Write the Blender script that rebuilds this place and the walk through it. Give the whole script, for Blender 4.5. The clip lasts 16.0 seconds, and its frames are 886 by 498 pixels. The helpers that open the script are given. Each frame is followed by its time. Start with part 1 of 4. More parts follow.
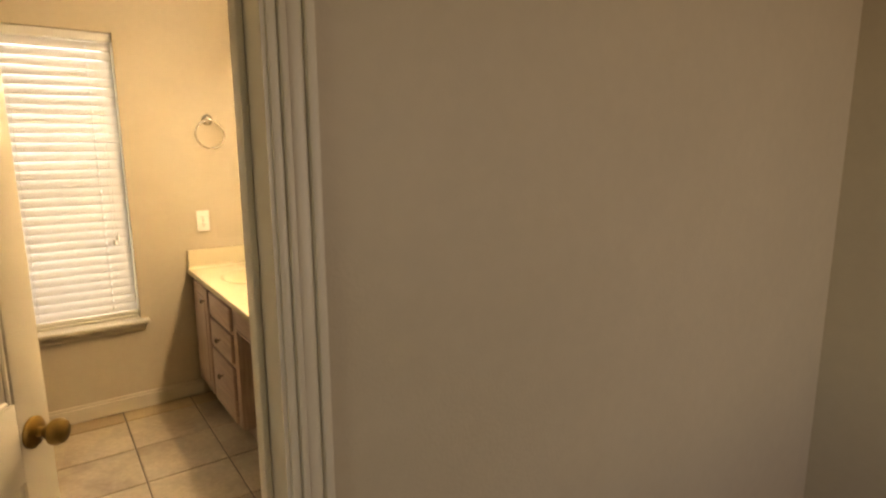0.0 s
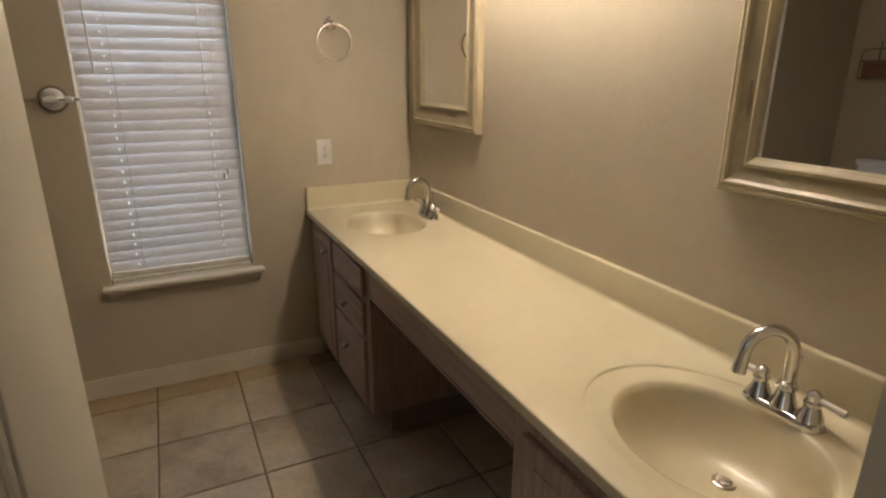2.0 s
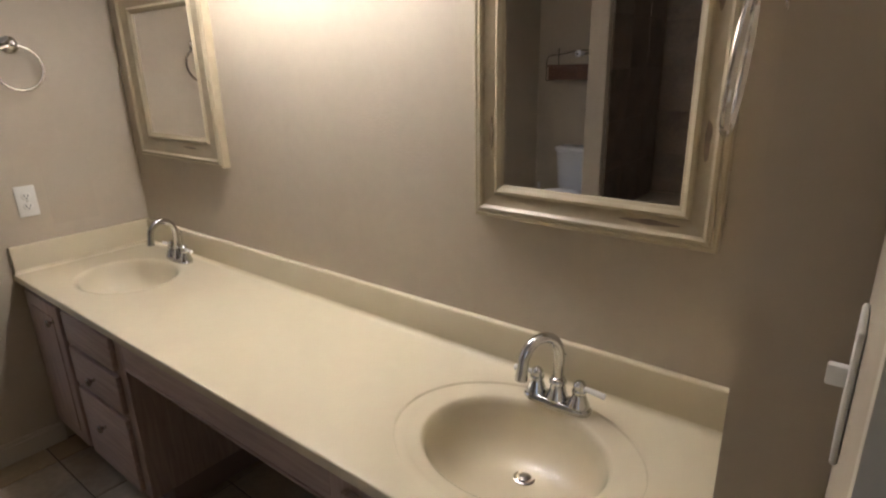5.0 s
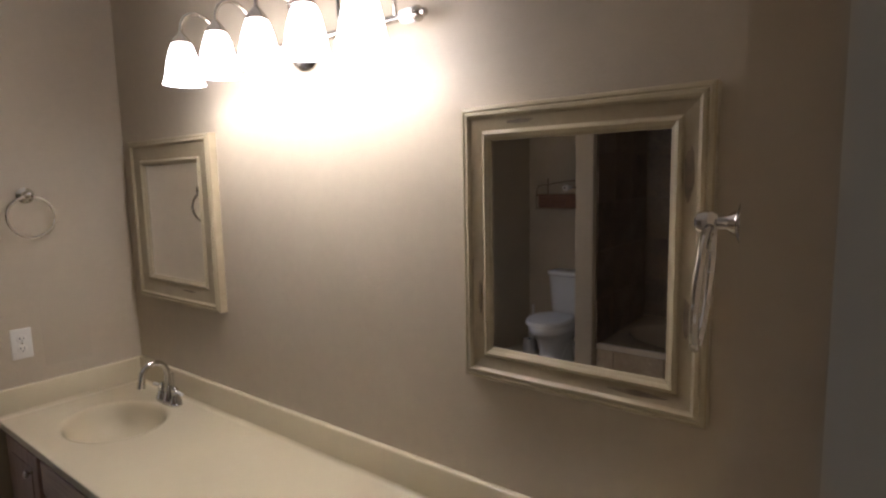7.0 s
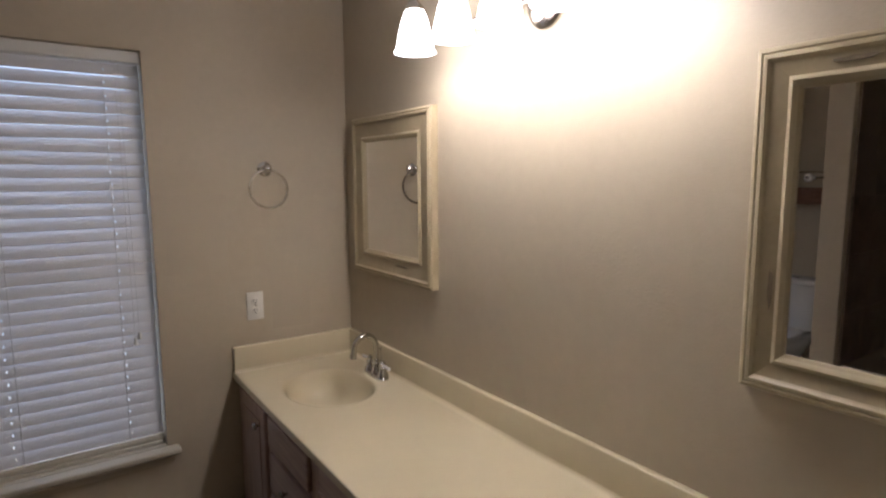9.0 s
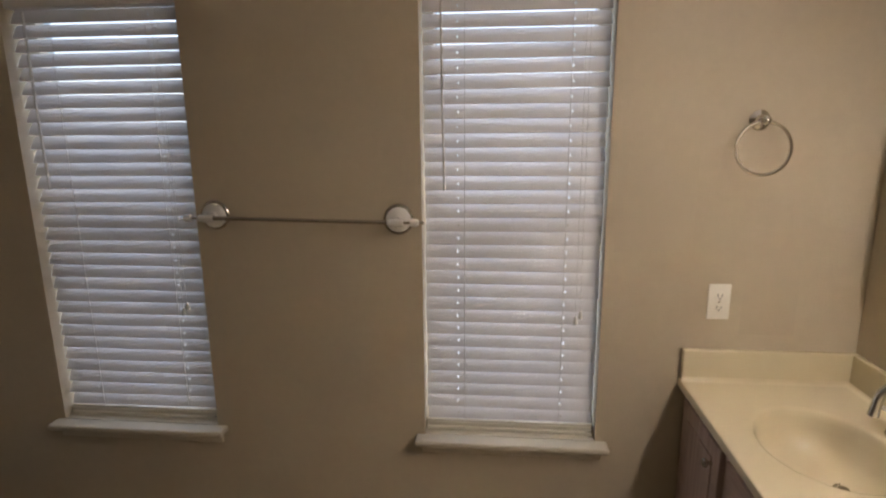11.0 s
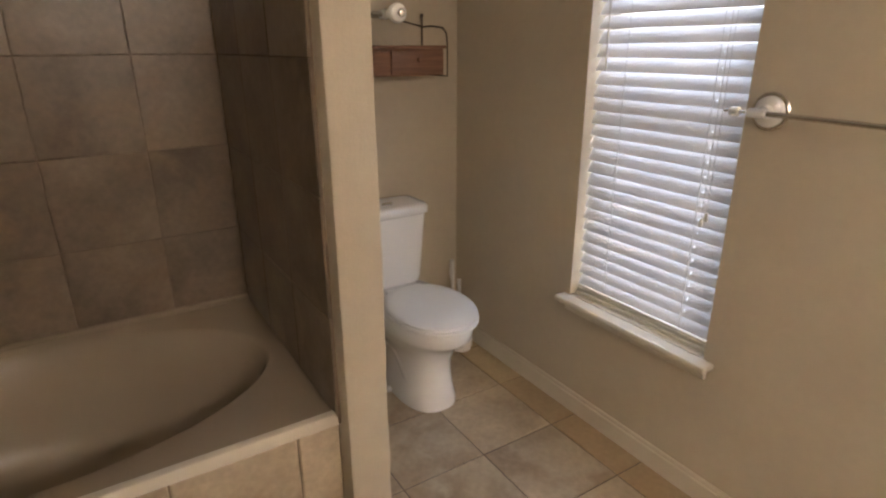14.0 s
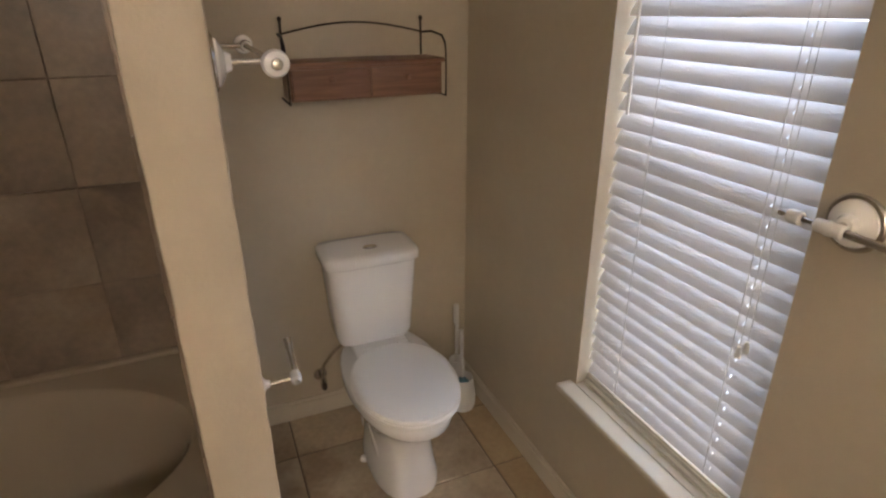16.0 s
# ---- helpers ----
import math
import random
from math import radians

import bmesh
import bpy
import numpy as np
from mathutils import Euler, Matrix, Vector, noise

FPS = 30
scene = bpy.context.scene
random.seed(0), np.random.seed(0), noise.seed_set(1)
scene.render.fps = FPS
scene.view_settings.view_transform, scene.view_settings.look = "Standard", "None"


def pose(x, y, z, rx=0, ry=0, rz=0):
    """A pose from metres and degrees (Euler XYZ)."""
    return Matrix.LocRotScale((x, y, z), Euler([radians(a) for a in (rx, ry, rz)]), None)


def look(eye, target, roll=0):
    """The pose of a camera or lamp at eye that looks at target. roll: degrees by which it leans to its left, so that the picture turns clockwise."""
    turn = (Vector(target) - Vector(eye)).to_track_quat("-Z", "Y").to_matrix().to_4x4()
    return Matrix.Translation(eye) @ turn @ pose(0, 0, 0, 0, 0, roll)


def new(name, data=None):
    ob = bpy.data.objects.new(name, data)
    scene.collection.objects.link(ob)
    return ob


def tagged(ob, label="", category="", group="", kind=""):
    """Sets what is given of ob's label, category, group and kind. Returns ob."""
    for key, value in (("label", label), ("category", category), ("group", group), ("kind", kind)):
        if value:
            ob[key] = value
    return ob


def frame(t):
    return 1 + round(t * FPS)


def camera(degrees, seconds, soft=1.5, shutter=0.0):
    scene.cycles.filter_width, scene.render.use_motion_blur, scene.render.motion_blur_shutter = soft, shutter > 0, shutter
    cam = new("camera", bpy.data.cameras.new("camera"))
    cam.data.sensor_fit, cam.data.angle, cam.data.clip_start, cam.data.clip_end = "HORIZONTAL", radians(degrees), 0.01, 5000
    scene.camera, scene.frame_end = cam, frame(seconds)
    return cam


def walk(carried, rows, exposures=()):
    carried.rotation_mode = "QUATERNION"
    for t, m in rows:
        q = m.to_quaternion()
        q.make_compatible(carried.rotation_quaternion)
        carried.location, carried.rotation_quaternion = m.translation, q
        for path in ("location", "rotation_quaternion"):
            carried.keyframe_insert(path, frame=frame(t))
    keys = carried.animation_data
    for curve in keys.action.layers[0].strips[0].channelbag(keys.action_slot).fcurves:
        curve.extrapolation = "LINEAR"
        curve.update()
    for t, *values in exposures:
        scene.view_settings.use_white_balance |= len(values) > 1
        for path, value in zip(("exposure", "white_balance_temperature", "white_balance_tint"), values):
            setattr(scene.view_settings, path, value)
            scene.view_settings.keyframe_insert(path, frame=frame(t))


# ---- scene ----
cam = camera(76.1, 16.0, soft=2.3)
EXPO = [(0.0, 1.75, 13600, 17), (0.5, 1.36, 11800, 16), (1.0, 1.02, 9900, 16), (1.5, 0.70, 8300, 16), (3.0, 0.42, 6900, 15), (4.0, 0.53, 6250, 17), (5.2, 0.64, 6050, 18), (7.3, 0.0, 6050, 21), (8.2, 0.0, 6050, 21), (10.5, 0.34, 6850, 19), (12.0, 1.14, 7250, 18), (13.3, 1.80, 7400, 19), (14.5, 1.87, 6800, 19), (16.0, 1.72, 7000, 19)]
WIN_W, HALL_W, BULB_W, SHADE_E = 2.4, 2.4, 1.0, 12.0
PATH = [
    (0, (-1.174, -3.37, 1.421), (-0.03, -1.769, 1.063), -0.3),
    (0.5, (-1.147, -3.04, 1.415), (-0.14, -1.364, 0.994), 0.1),
    (1, (-1.102, -2.816, 1.382), (-0.188, -1.099, 0.916), 0.2),
    (1.5, (-1.09, -2.681, 1.37), (-0.229, -0.958, 0.834), 0.1),
    (2, (-1.1, -2.61, 1.371), (-0.258, -0.898, 0.771), 0.1),
    (2.5, (-1.113, -2.558, 1.368), (-0.248, -0.871, 0.731), 0.1),
    (3, (-1.105, -2.534, 1.362), (-0.165, -0.894, 0.709), -0.1),
    (3.5, (-1.103, -2.523, 1.366), (0.013, -1.005, 0.693), -0.5),
    (4, (-1.099, -2.529, 1.373), (0.184, -1.157, 0.686), -1.0),
    (4.5, (-1.093, -2.533, 1.39), (0.309, -1.282, 0.704), -1.3),
    (5, (-1.107, -2.533, 1.47), (0.385, -1.355, 0.85), -1.3),
    (5.2, (-1.104, -2.532, 1.52), (0.408, -1.364, 0.929), -1.8),
    (7.3, (-1.104, -2.551, 1.598), (0.448, -1.306, 1.398), -0.7),
    (7.5, (-1.106, -2.543, 1.589), (0.41, -1.271, 1.41), -0.5),
    (8, (-1.108, -2.568, 1.588), (0.275, -1.133, 1.415), -0.7),
    (8.2, (-1.11, -2.547, 1.579), (0.202, -1.047, 1.41), -0.6),
    (10.3, (-1.103, -1.875, 1.469), (-0.525, 0.006, 1.108), -0.8),
    (10.5, (-1.123, -1.834, 1.465), (-0.756, 0.1, 1.113), -0.7),
    (11, (-1.132, -1.784, 1.567), (-1.319, 0.16, 1.136), -0.5),
    (11.5, (-1.076, -1.87, 1.503), (-1.736, -0.027, 1.095), -0.3),
    (12, (-1.062, -1.892, 1.482), (-2.024, -0.206, 0.999), -0.3),
    (12.5, (-1.091, -1.865, 1.457), (-2.256, -0.344, 0.882), -0.2),
    (13, (-1.111, -1.774, 1.468), (-2.449, -0.423, 0.846), -0.3),
    (13.5, (-1.162, -1.677, 1.468), (-2.656, -0.514, 0.823), -0.5),
    (14, (-1.239, -1.529, 1.44), (-2.835, -0.528, 0.767), -0.2),
    (14.5, (-1.364, -1.298, 1.437), (-2.972, -0.358, 0.709), -0.1),
    (15, (-1.453, -1.103, 1.426), (-3.057, -0.205, 0.639), -0.2),
    (15.5, (-1.517, -0.966, 1.457), (-3.132, -0.136, 0.62), -0.3),
    (16, (-1.53, -0.962, 1.606), (-3.221, -0.243, 0.817), -0.2),
]
walk(cam, [(t, look(eye, target, roll)) for t, eye, target, roll in PATH], EXPO)

# ---------------------------------------------------------------- world and light
WALL_E, WALL_N, WALL_W, WALL_S = 0.0, 0.0, -3.55, -2.545
HALL_S, VANITY_END = -2.655, -2.436
CEIL = 2.40

world = bpy.data.worlds.new("world")
scene.world = world
world.use_nodes = True
wn = world.node_tree
sky = wn.nodes.new("ShaderNodeTexSky")
sky.sky_type = "NISHITA"
sky.sun_disc = False
sky.sun_elevation, sky.sun_rotation = radians(45), radians(82)
wn.links.new(sky.outputs[0], wn.nodes["Background"].inputs[0])
wn.nodes["Background"].inputs[1].default_value = 0.12

sun = new("sun", bpy.data.lights.new("sun", "SUN"))
sun.data.energy, sun.data.angle, sun.data.color = 2.5, radians(0.6), (1, 0.94, 0.86)
sun.matrix_world = look((7, 1, 7), (0, 0, 0))


def area(name, m, w, h, watts, color):
    """Daylight standing in an opening."""
    lamp = new(name, bpy.data.lights.new(name, "AREA"))
    lamp.data.shape, lamp.data.size, lamp.data.size_y = "RECTANGLE", w, h
    lamp.data.energy, lamp.data.color = watts, color
    lamp.matrix_world = m
    return lamp


DAY = (0.63, 0.80, 1.0)
area("window_daylight", look((-1.081, 0.152, 1.25), (-1.081, -1, 1.25)), 0.50, 1.38, WIN_W, DAY)
area("window_daylight", look((-2.421, 0.152, 1.25), (-2.421, -1, 1.25)), 0.50, 1.38, WIN_W * 0.88, DAY)
# daylight on the hall wall from an assumed, unseen window
area("unseen_hall_daylight", look((0.28, -4.62, 1.4), (0.28, -2.7, 1.4)), 1.1, 1.25, HALL_W, (0.76, 0.72, 1.0))
# added fill without a known window, brightens the door jamb
area("unseen_hall_daylight", look((-2.62, -3.65, 1.4), (0, -3.65, 1.4)), 1.05, 1.25, HALL_W * 0.12, (0.90, 0.82, 1.0))


# ---------------------------------------------------------------- materials
def mat(name, color, rough=0.5, metal=0.0, var=0.0, scale=4.0, bump=0.0, bscale=60.0, color2=None, spec=0.5, coat=0.0, per=0.0, fine=0.0, color3=None):
    """Principled material: two-scale colour variation, fine bump, optional variation from piece to piece."""
    m = bpy.data.materials.new(name)
    m.use_nodes = True
    nt = m.node_tree
    b = nt.nodes["Principled BSDF"]
    b.inputs["Roughness"].default_value = rough
    b.inputs["Metallic"].default_value = metal
    b.inputs["Specular IOR Level"].default_value = spec
    b.inputs["Coat Weight"].default_value = coat
    b.inputs["Coat Roughness"].default_value = 0.08
    c1 = (*color, 1)
    c2 = (*(color2 or [min(1, c * (1 - var)) for c in color]), 1)
    geo = nt.nodes.new("ShaderNodeTexCoord")
    if var or color2:
        n1 = nt.nodes.new("ShaderNodeTexNoise")
        n1.inputs["Scale"].default_value = scale
        n1.inputs["Detail"].default_value = 8
        n1.inputs["Roughness"].default_value = 0.62
        nt.links.new(geo.outputs["Object"], n1.inputs["Vector"])
        ramp = nt.nodes.new("ShaderNodeValToRGB")
        ramp.color_ramp.elements[0].position, ramp.color_ramp.elements[0].color = 0.35, c2
        ramp.color_ramp.elements[1].position, ramp.color_ramp.elements[1].color = 0.65, c1
        fac = n1.outputs[0]
        if per:
            info = nt.nodes.new("ShaderNodeObjectInfo")
            comb = nt.nodes.new("ShaderNodeMath")
            comb.operation = "MULTIPLY_ADD"
            comb.inputs[1].default_value = per
            sub = nt.nodes.new("ShaderNodeMath")
            sub.operation = "SUBTRACT"
            sub.inputs[1].default_value = per / 2
            nt.links.new(info.outputs["Random"], comb.inputs[0])
            nt.links.new(n1.outputs[0], comb.inputs[2])
            nt.links.new(comb.outputs[0], sub.inputs[0])
            fac = sub.outputs[0]
            off = nt.nodes.new("ShaderNodeVectorMath")
            off.operation = "SCALE"
            loc = nt.nodes.new("ShaderNodeVectorMath")
            loc.operation = "ADD"
            nt.links.new(geo.outputs["Object"], loc.inputs[0])
            mul = nt.nodes.new("ShaderNodeMath")
            mul.operation = "MULTIPLY"
            mul.inputs[1].default_value = 37.0
            nt.links.new(info.outputs["Random"], mul.inputs[0])
            nt.links.new(mul.outputs[0], loc.inputs[1])
            nt.links.new(loc.outputs[0], n1.inputs["Vector"])
        nt.links.new(fac, ramp.inputs[0])
        out = ramp.outputs[0]
        if color3:
            n4 = nt.nodes.new("ShaderNodeTexNoise")
            n4.inputs["Scale"].default_value = scale * 1.7
            n4.inputs["Detail"].default_value = 4
            n4.inputs["Distortion"].default_value = 0.8
            if n1.inputs["Vector"].is_linked:
                nt.links.new(n1.inputs["Vector"].links[0].from_socket, n4.inputs["Vector"])
            r4 = nt.nodes.new("ShaderNodeMapRange")
            r4.inputs["From Min"].default_value, r4.inputs["From Max"].default_value = 0.48, 0.68
            nt.links.new(n4.outputs[0], r4.inputs["Value"])
            mix = nt.nodes.new("ShaderNodeMix")
            mix.data_type = "RGBA"
            nt.links.new(r4.outputs[0], mix.inputs[0])
            nt.links.new(out, mix.inputs[6])
            mix.inputs[7].default_value = (*color3, 1)
            out = mix.outputs[2]
        if fine:
            n3 = nt.nodes.new("ShaderNodeTexNoise")
            n3.inputs["Scale"].default_value = scale * 14
            n3.inputs["Detail"].default_value = 5
            nt.links.new(geo.outputs["Object"], n3.inputs["Vector"])
            mr = nt.nodes.new("ShaderNodeMapRange")
            mr.inputs["From Min"].default_value, mr.inputs["From Max"].default_value = 0.3, 0.7
            mr.inputs["To Min"].default_value, mr.inputs["To Max"].default_value = 1 - fine, 1 + fine * 0.3
            nt.links.new(n3.outputs[0], mr.inputs["Value"])
            vm = nt.nodes.new("ShaderNodeVectorMath")
            vm.operation = "SCALE"
            nt.links.new(out, vm.inputs[0])
            nt.links.new(mr.outputs[0], vm.inputs["Scale"])
            out = vm.outputs[0]
        nt.links.new(out, b.inputs["Base Color"])
    else:
        b.inputs["Base Color"].default_value = c1
    if bump:
        n2 = nt.nodes.new("ShaderNodeTexNoise")
        n2.inputs["Scale"].default_value = bscale
        n2.inputs["Detail"].default_value = 4
        nt.links.new(geo.outputs["Object"], n2.inputs["Vector"])
        bp = nt.nodes.new("ShaderNodeBump")
        bp.inputs["Strength"].default_value = bump
        bp.inputs["Distance"].default_value = 0.004
        nt.links.new(n2.outputs[0], bp.inputs["Height"])
        nt.links.new(bp.outputs[0], b.inputs["Normal"])
    return m


def wood_mat(name, dark, light, axis=2, stretch=14.0, scale=5.0, rough=0.5, bump=0.1):
    """Wood with grain drawn out along one axis."""
    m = bpy.data.materials.new(name)
    m.use_nodes = True
    nt = m.node_tree
    b = nt.nodes["Principled BSDF"]
    b.inputs["Roughness"].default_value = rough
    co = nt.nodes.new("ShaderNodeTexCoord")
    mp = nt.nodes.new("ShaderNodeMapping")
    s = [stretch * scale] * 3
    s[axis] = scale
    mp.inputs["Scale"].default_value = s
    n = nt.nodes.new("ShaderNodeTexNoise")
    n.inputs["Scale"].default_value = 1.0
    n.inputs["Detail"].default_value = 6
    n.inputs["Distortion"].default_value = 0.6
    r = nt.nodes.new("ShaderNodeValToRGB")
    r.color_ramp.elements[0].position, r.color_ramp.elements[0].color = 0.3, (*dark, 1)
    r.color_ramp.elements[1].position, r.color_ramp.elements[1].color = 0.68, (*light, 1)
    nt.links.new(co.outputs["Object"], mp.inputs[0])
    nt.links.new(mp.outputs[0], n.inputs["Vector"])
    nt.links.new(n.outputs[0], r.inputs[0])
    nt.links.new(r.outputs[0], b.inputs["Base Color"])
    bp = nt.nodes.new("ShaderNodeBump")
    bp.inputs["Strength"].default_value = bump
    bp.inputs["Distance"].default_value = 0.002
    nt.links.new(n.outputs[0], bp.inputs["Height"])
    nt.links.new(bp.outputs[0], b.inputs["Normal"])
    return m


def glow(name, color, strength):
    m = bpy.data.materials.new(name)
    m.use_nodes = True
    b = m.node_tree.nodes["Principled BSDF"]
    b.inputs["Base Color"].default_value = (0.9, 0.9, 0.88, 1)
    b.inputs["Emission Color"].default_value = (*color, 1)
    b.inputs["Emission Strength"].default_value = strength
    return m


M_wall = mat("greige_wall_paint", (0.545, 0.470, 0.352), 0.55, var=0.07, scale=2.2, bump=0.16, bscale=130, fine=0.03)
M_ceil = mat("ceiling_paint", (0.70, 0.68, 0.64), 0.8, var=0.04, scale=3, bump=0.5, bscale=60)
M_trim = mat("cream_trim_paint", (0.65, 0.59, 0.48), 0.38, var=0.06, scale=5, bump=0.05)
M_door = mat("cream_door_paint", (0.70, 0.65, 0.55), 0.4, var=0.05, scale=4, bump=0.06, bscale=120)
M_counter = mat("cultured_marble", (0.72, 0.635, 0.445), 0.27, var=0.03, scale=2, fine=0.012, coat=0.3)
M_cab = wood_mat("pickled_oak", (0.36, 0.25, 0.20), (0.50, 0.37, 0.30), axis=2, rough=0.42)
M_cab_h = wood_mat("pickled_oak_rail", (0.36, 0.25, 0.20), (0.50, 0.37, 0.30), axis=1, rough=0.42)
# cabinet brown darkened: the shade of the toe-kick recess is in its colour
M_cab_in = mat("toe_kick_painted_shade", (0.30, 0.22, 0.18), 0.7, var=0.15)
M_tile = mat("slate_look_floor_tile", (0.55, 0.450, 0.318), 0.38, color2=(0.31, 0.232, 0.155), scale=3.0, bump=0.25, bscale=18, per=0.20, fine=0.14, color3=(0.44, 0.362, 0.262))
M_tile_gold = mat("golden_floor_tile", (0.52, 0.40, 0.24), 0.42, color2=(0.40, 0.29, 0.17), scale=3.2, bump=0.25, bscale=18, per=0.55, fine=0.12)
M_wtile = mat("slate_look_wall_tile", (0.30, 0.235, 0.17), 0.36, color2=(0.15, 0.11, 0.078), scale=2.6, bump=0.25, bscale=16, per=0.12, fine=0.14, color3=(0.26, 0.19, 0.125))
M_grout = mat("brown_grout", (0.16, 0.12, 0.09), 0.9, var=0.3, scale=30)
M_wgrout = mat("wall_grout", (0.24, 0.18, 0.125), 0.9, var=0.3, scale=30)
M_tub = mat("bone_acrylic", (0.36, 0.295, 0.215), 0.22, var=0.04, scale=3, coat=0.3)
M_porc = mat("white_porcelain", (0.80, 0.79, 0.77), 0.12, coat=0.5)
M_seat = mat("white_plastic", (0.78, 0.77, 0.75), 0.3)
M_ceramic = mat("white_ceramic", (0.82, 0.80, 0.76), 0.15, coat=0.5)
M_chrome = mat("chrome", (0.62, 0.62, 0.62), 0.10, metal=1.0)
M_nickel = mat("brushed_nickel", (0.55, 0.52, 0.48), 0.25, metal=1.0)
M_brass = mat("aged_brass", (0.42, 0.28, 0.11), 0.3, metal=1.0, var=0.3, scale=20)
M_iron = mat("bronze_wire", (0.055, 0.04, 0.03), 0.5, metal=0.6)
M_shelfwood = wood_mat("reddish_shelf_wood", (0.15, 0.07, 0.038), (0.26, 0.13, 0.075), axis=1, rough=0.45)
M_plate = mat("white_switch_plastic", (0.80, 0.78, 0.72), 0.35)
M_dark = mat("dark_slot", (0.02, 0.02, 0.02), 0.6)
M_rail = mat("blind_rail", (0.78, 0.78, 0.76), 0.4)
M_cord = mat("blind_cord", (0.75, 0.74, 0.72), 0.8)
M_vinyl = mat("window_vinyl", (0.66, 0.62, 0.52), 0.45, var=0.05)
M_plastic_w = mat("toilet_brush_plastic", (0.75, 0.74, 0.71), 0.35)
M_blue = mat("blue_cleaner", (0.05, 0.16, 0.20), 0.3)
M_carpet = mat("hall_carpet", (0.34, 0.28, 0.22), 0.95, var=0.2, scale=40, bump=0.8, bscale=300)
M_shade = glow("lit_opal_glass", (1.0, 0.95, 0.89), SHADE_E)
M_bulb = glow("bulb", (1.0, 0.88, 0.72), SHADE_E * 1.5)
M_ground = mat("outside_ground", (0.12, 0.14, 0.07), 0.9, var=0.4, scale=0.5)

M_ring = mat("polished_nickel", (0.62, 0.60, 0.57), 0.14, metal=1.0)
M_touch = mat("touch_up_paint", (0.525, 0.453, 0.341), 0.6, var=0.05, scale=3, bump=0.14, bscale=130)

M_mirror = mat("mirror_silver", (0.86, 0.86, 0.85), 0.015, metal=1.0)
M_frame = mat("distressed_cream_frame", (0.46, 0.385, 0.25), 0.42, color2=(0.39, 0.32, 0.205), scale=6, bump=0.05, bscale=50, fine=0.05)
M_frame_hi = mat("rubbed_gold_bead", (0.52, 0.445, 0.29), 0.38, var=0.12, scale=14)
M_worn = mat("worn_brown_patch", (0.27, 0.21, 0.14), 0.5, var=0.35, scale=25)

# thin slats let a little daylight through
M_slat = bpy.data.materials.new("white_blind_slat")
M_slat.use_nodes = True
_n = M_slat.node_tree
_b = _n.nodes["Principled BSDF"]
_b.inputs["Base Color"].default_value = (0.86, 0.85, 0.86, 1)
_b.inputs["Roughness"].default_value = 0.35
_tr = _n.nodes.new("ShaderNodeBsdfTranslucent")
_tr.inputs[0].default_value = (0.80, 0.77, 0.76, 1)
_mx = _n.nodes.new("ShaderNodeMixShader")
_mx.inputs[0].default_value = 0.16
_n.links.new(_b.outputs[0], _mx.inputs[1])
_n.links.new(_tr.outputs[0], _mx.inputs[2])
_n.links.new(_mx.outputs[0], _n.nodes["Material Output"].inputs[0])

M_glass = bpy.data.materials.new("window_glass")
M_glass.use_nodes = True
_g = M_glass.node_tree.nodes["Principled BSDF"]
_g.inputs["Base Color"].default_value = (0.95, 0.97, 1, 1)
_g.inputs["Transmission Weight"].default_value = 1.0
_g.inputs["Roughness"].default_value = 0.02
_g.inputs["IOR"].default_value = 1.05


# ---------------------------------------------------------------- mesh helpers
def bm_box(bm, x0, x1, y0, y1, z0, z1, bevel=0.0, seg=2):
    r = bmesh.ops.create_cube(bm, size=1.0)
    vs = r["verts"]
    for v in vs:
        v.co = ((x0 + x1) / 2 + v.co.x * abs(x1 - x0), (y0 + y1) / 2 + v.co.y * abs(y1 - y0), (z0 + z1) / 2 + v.co.z * abs(z1 - z0))
    if bevel:
        es = list({e for v in vs for e in v.link_edges})
        bmesh.ops.bevel(bm, geom=es, offset=bevel, segments=seg, affect="EDGES", profile=0.5)
    return bm


def box(x0, x1, y0, y1, z0, z1, bevel=0.0, seg=2):
    return bm_box(bmesh.new(), x0, x1, y0, y1, z0, z1, bevel, seg)


def bm_lathe(bm, profile, m=Matrix(), seg=24):
    """Profile rows of (radius, height) turned about z, then placed by m."""
    rings = []
    for r, z in profile:
        if r < 1e-5:
            rings.append([bm.verts.new(m @ Vector((0, 0, z)))])
        else:
            rings.append([bm.verts.new(m @ Vector((r * math.cos(2 * math.pi * i / seg), r * math.sin(2 * math.pi * i / seg), z))) for i in range(seg)])
    for a, b in zip(rings, rings[1:]):
        for i in range(seg):
            j = (i + 1) % seg
            q = [a[i % len(a)], a[j % len(a)], b[j % len(b)], b[i % len(b)]]
            q = list(dict.fromkeys(q))
            if len(q) > 2:
                bm.faces.new(q)
    return bm


def lathe(profile, m=Matrix(), seg=24):
    return bm_lathe(bmesh.new(), profile, m, seg)


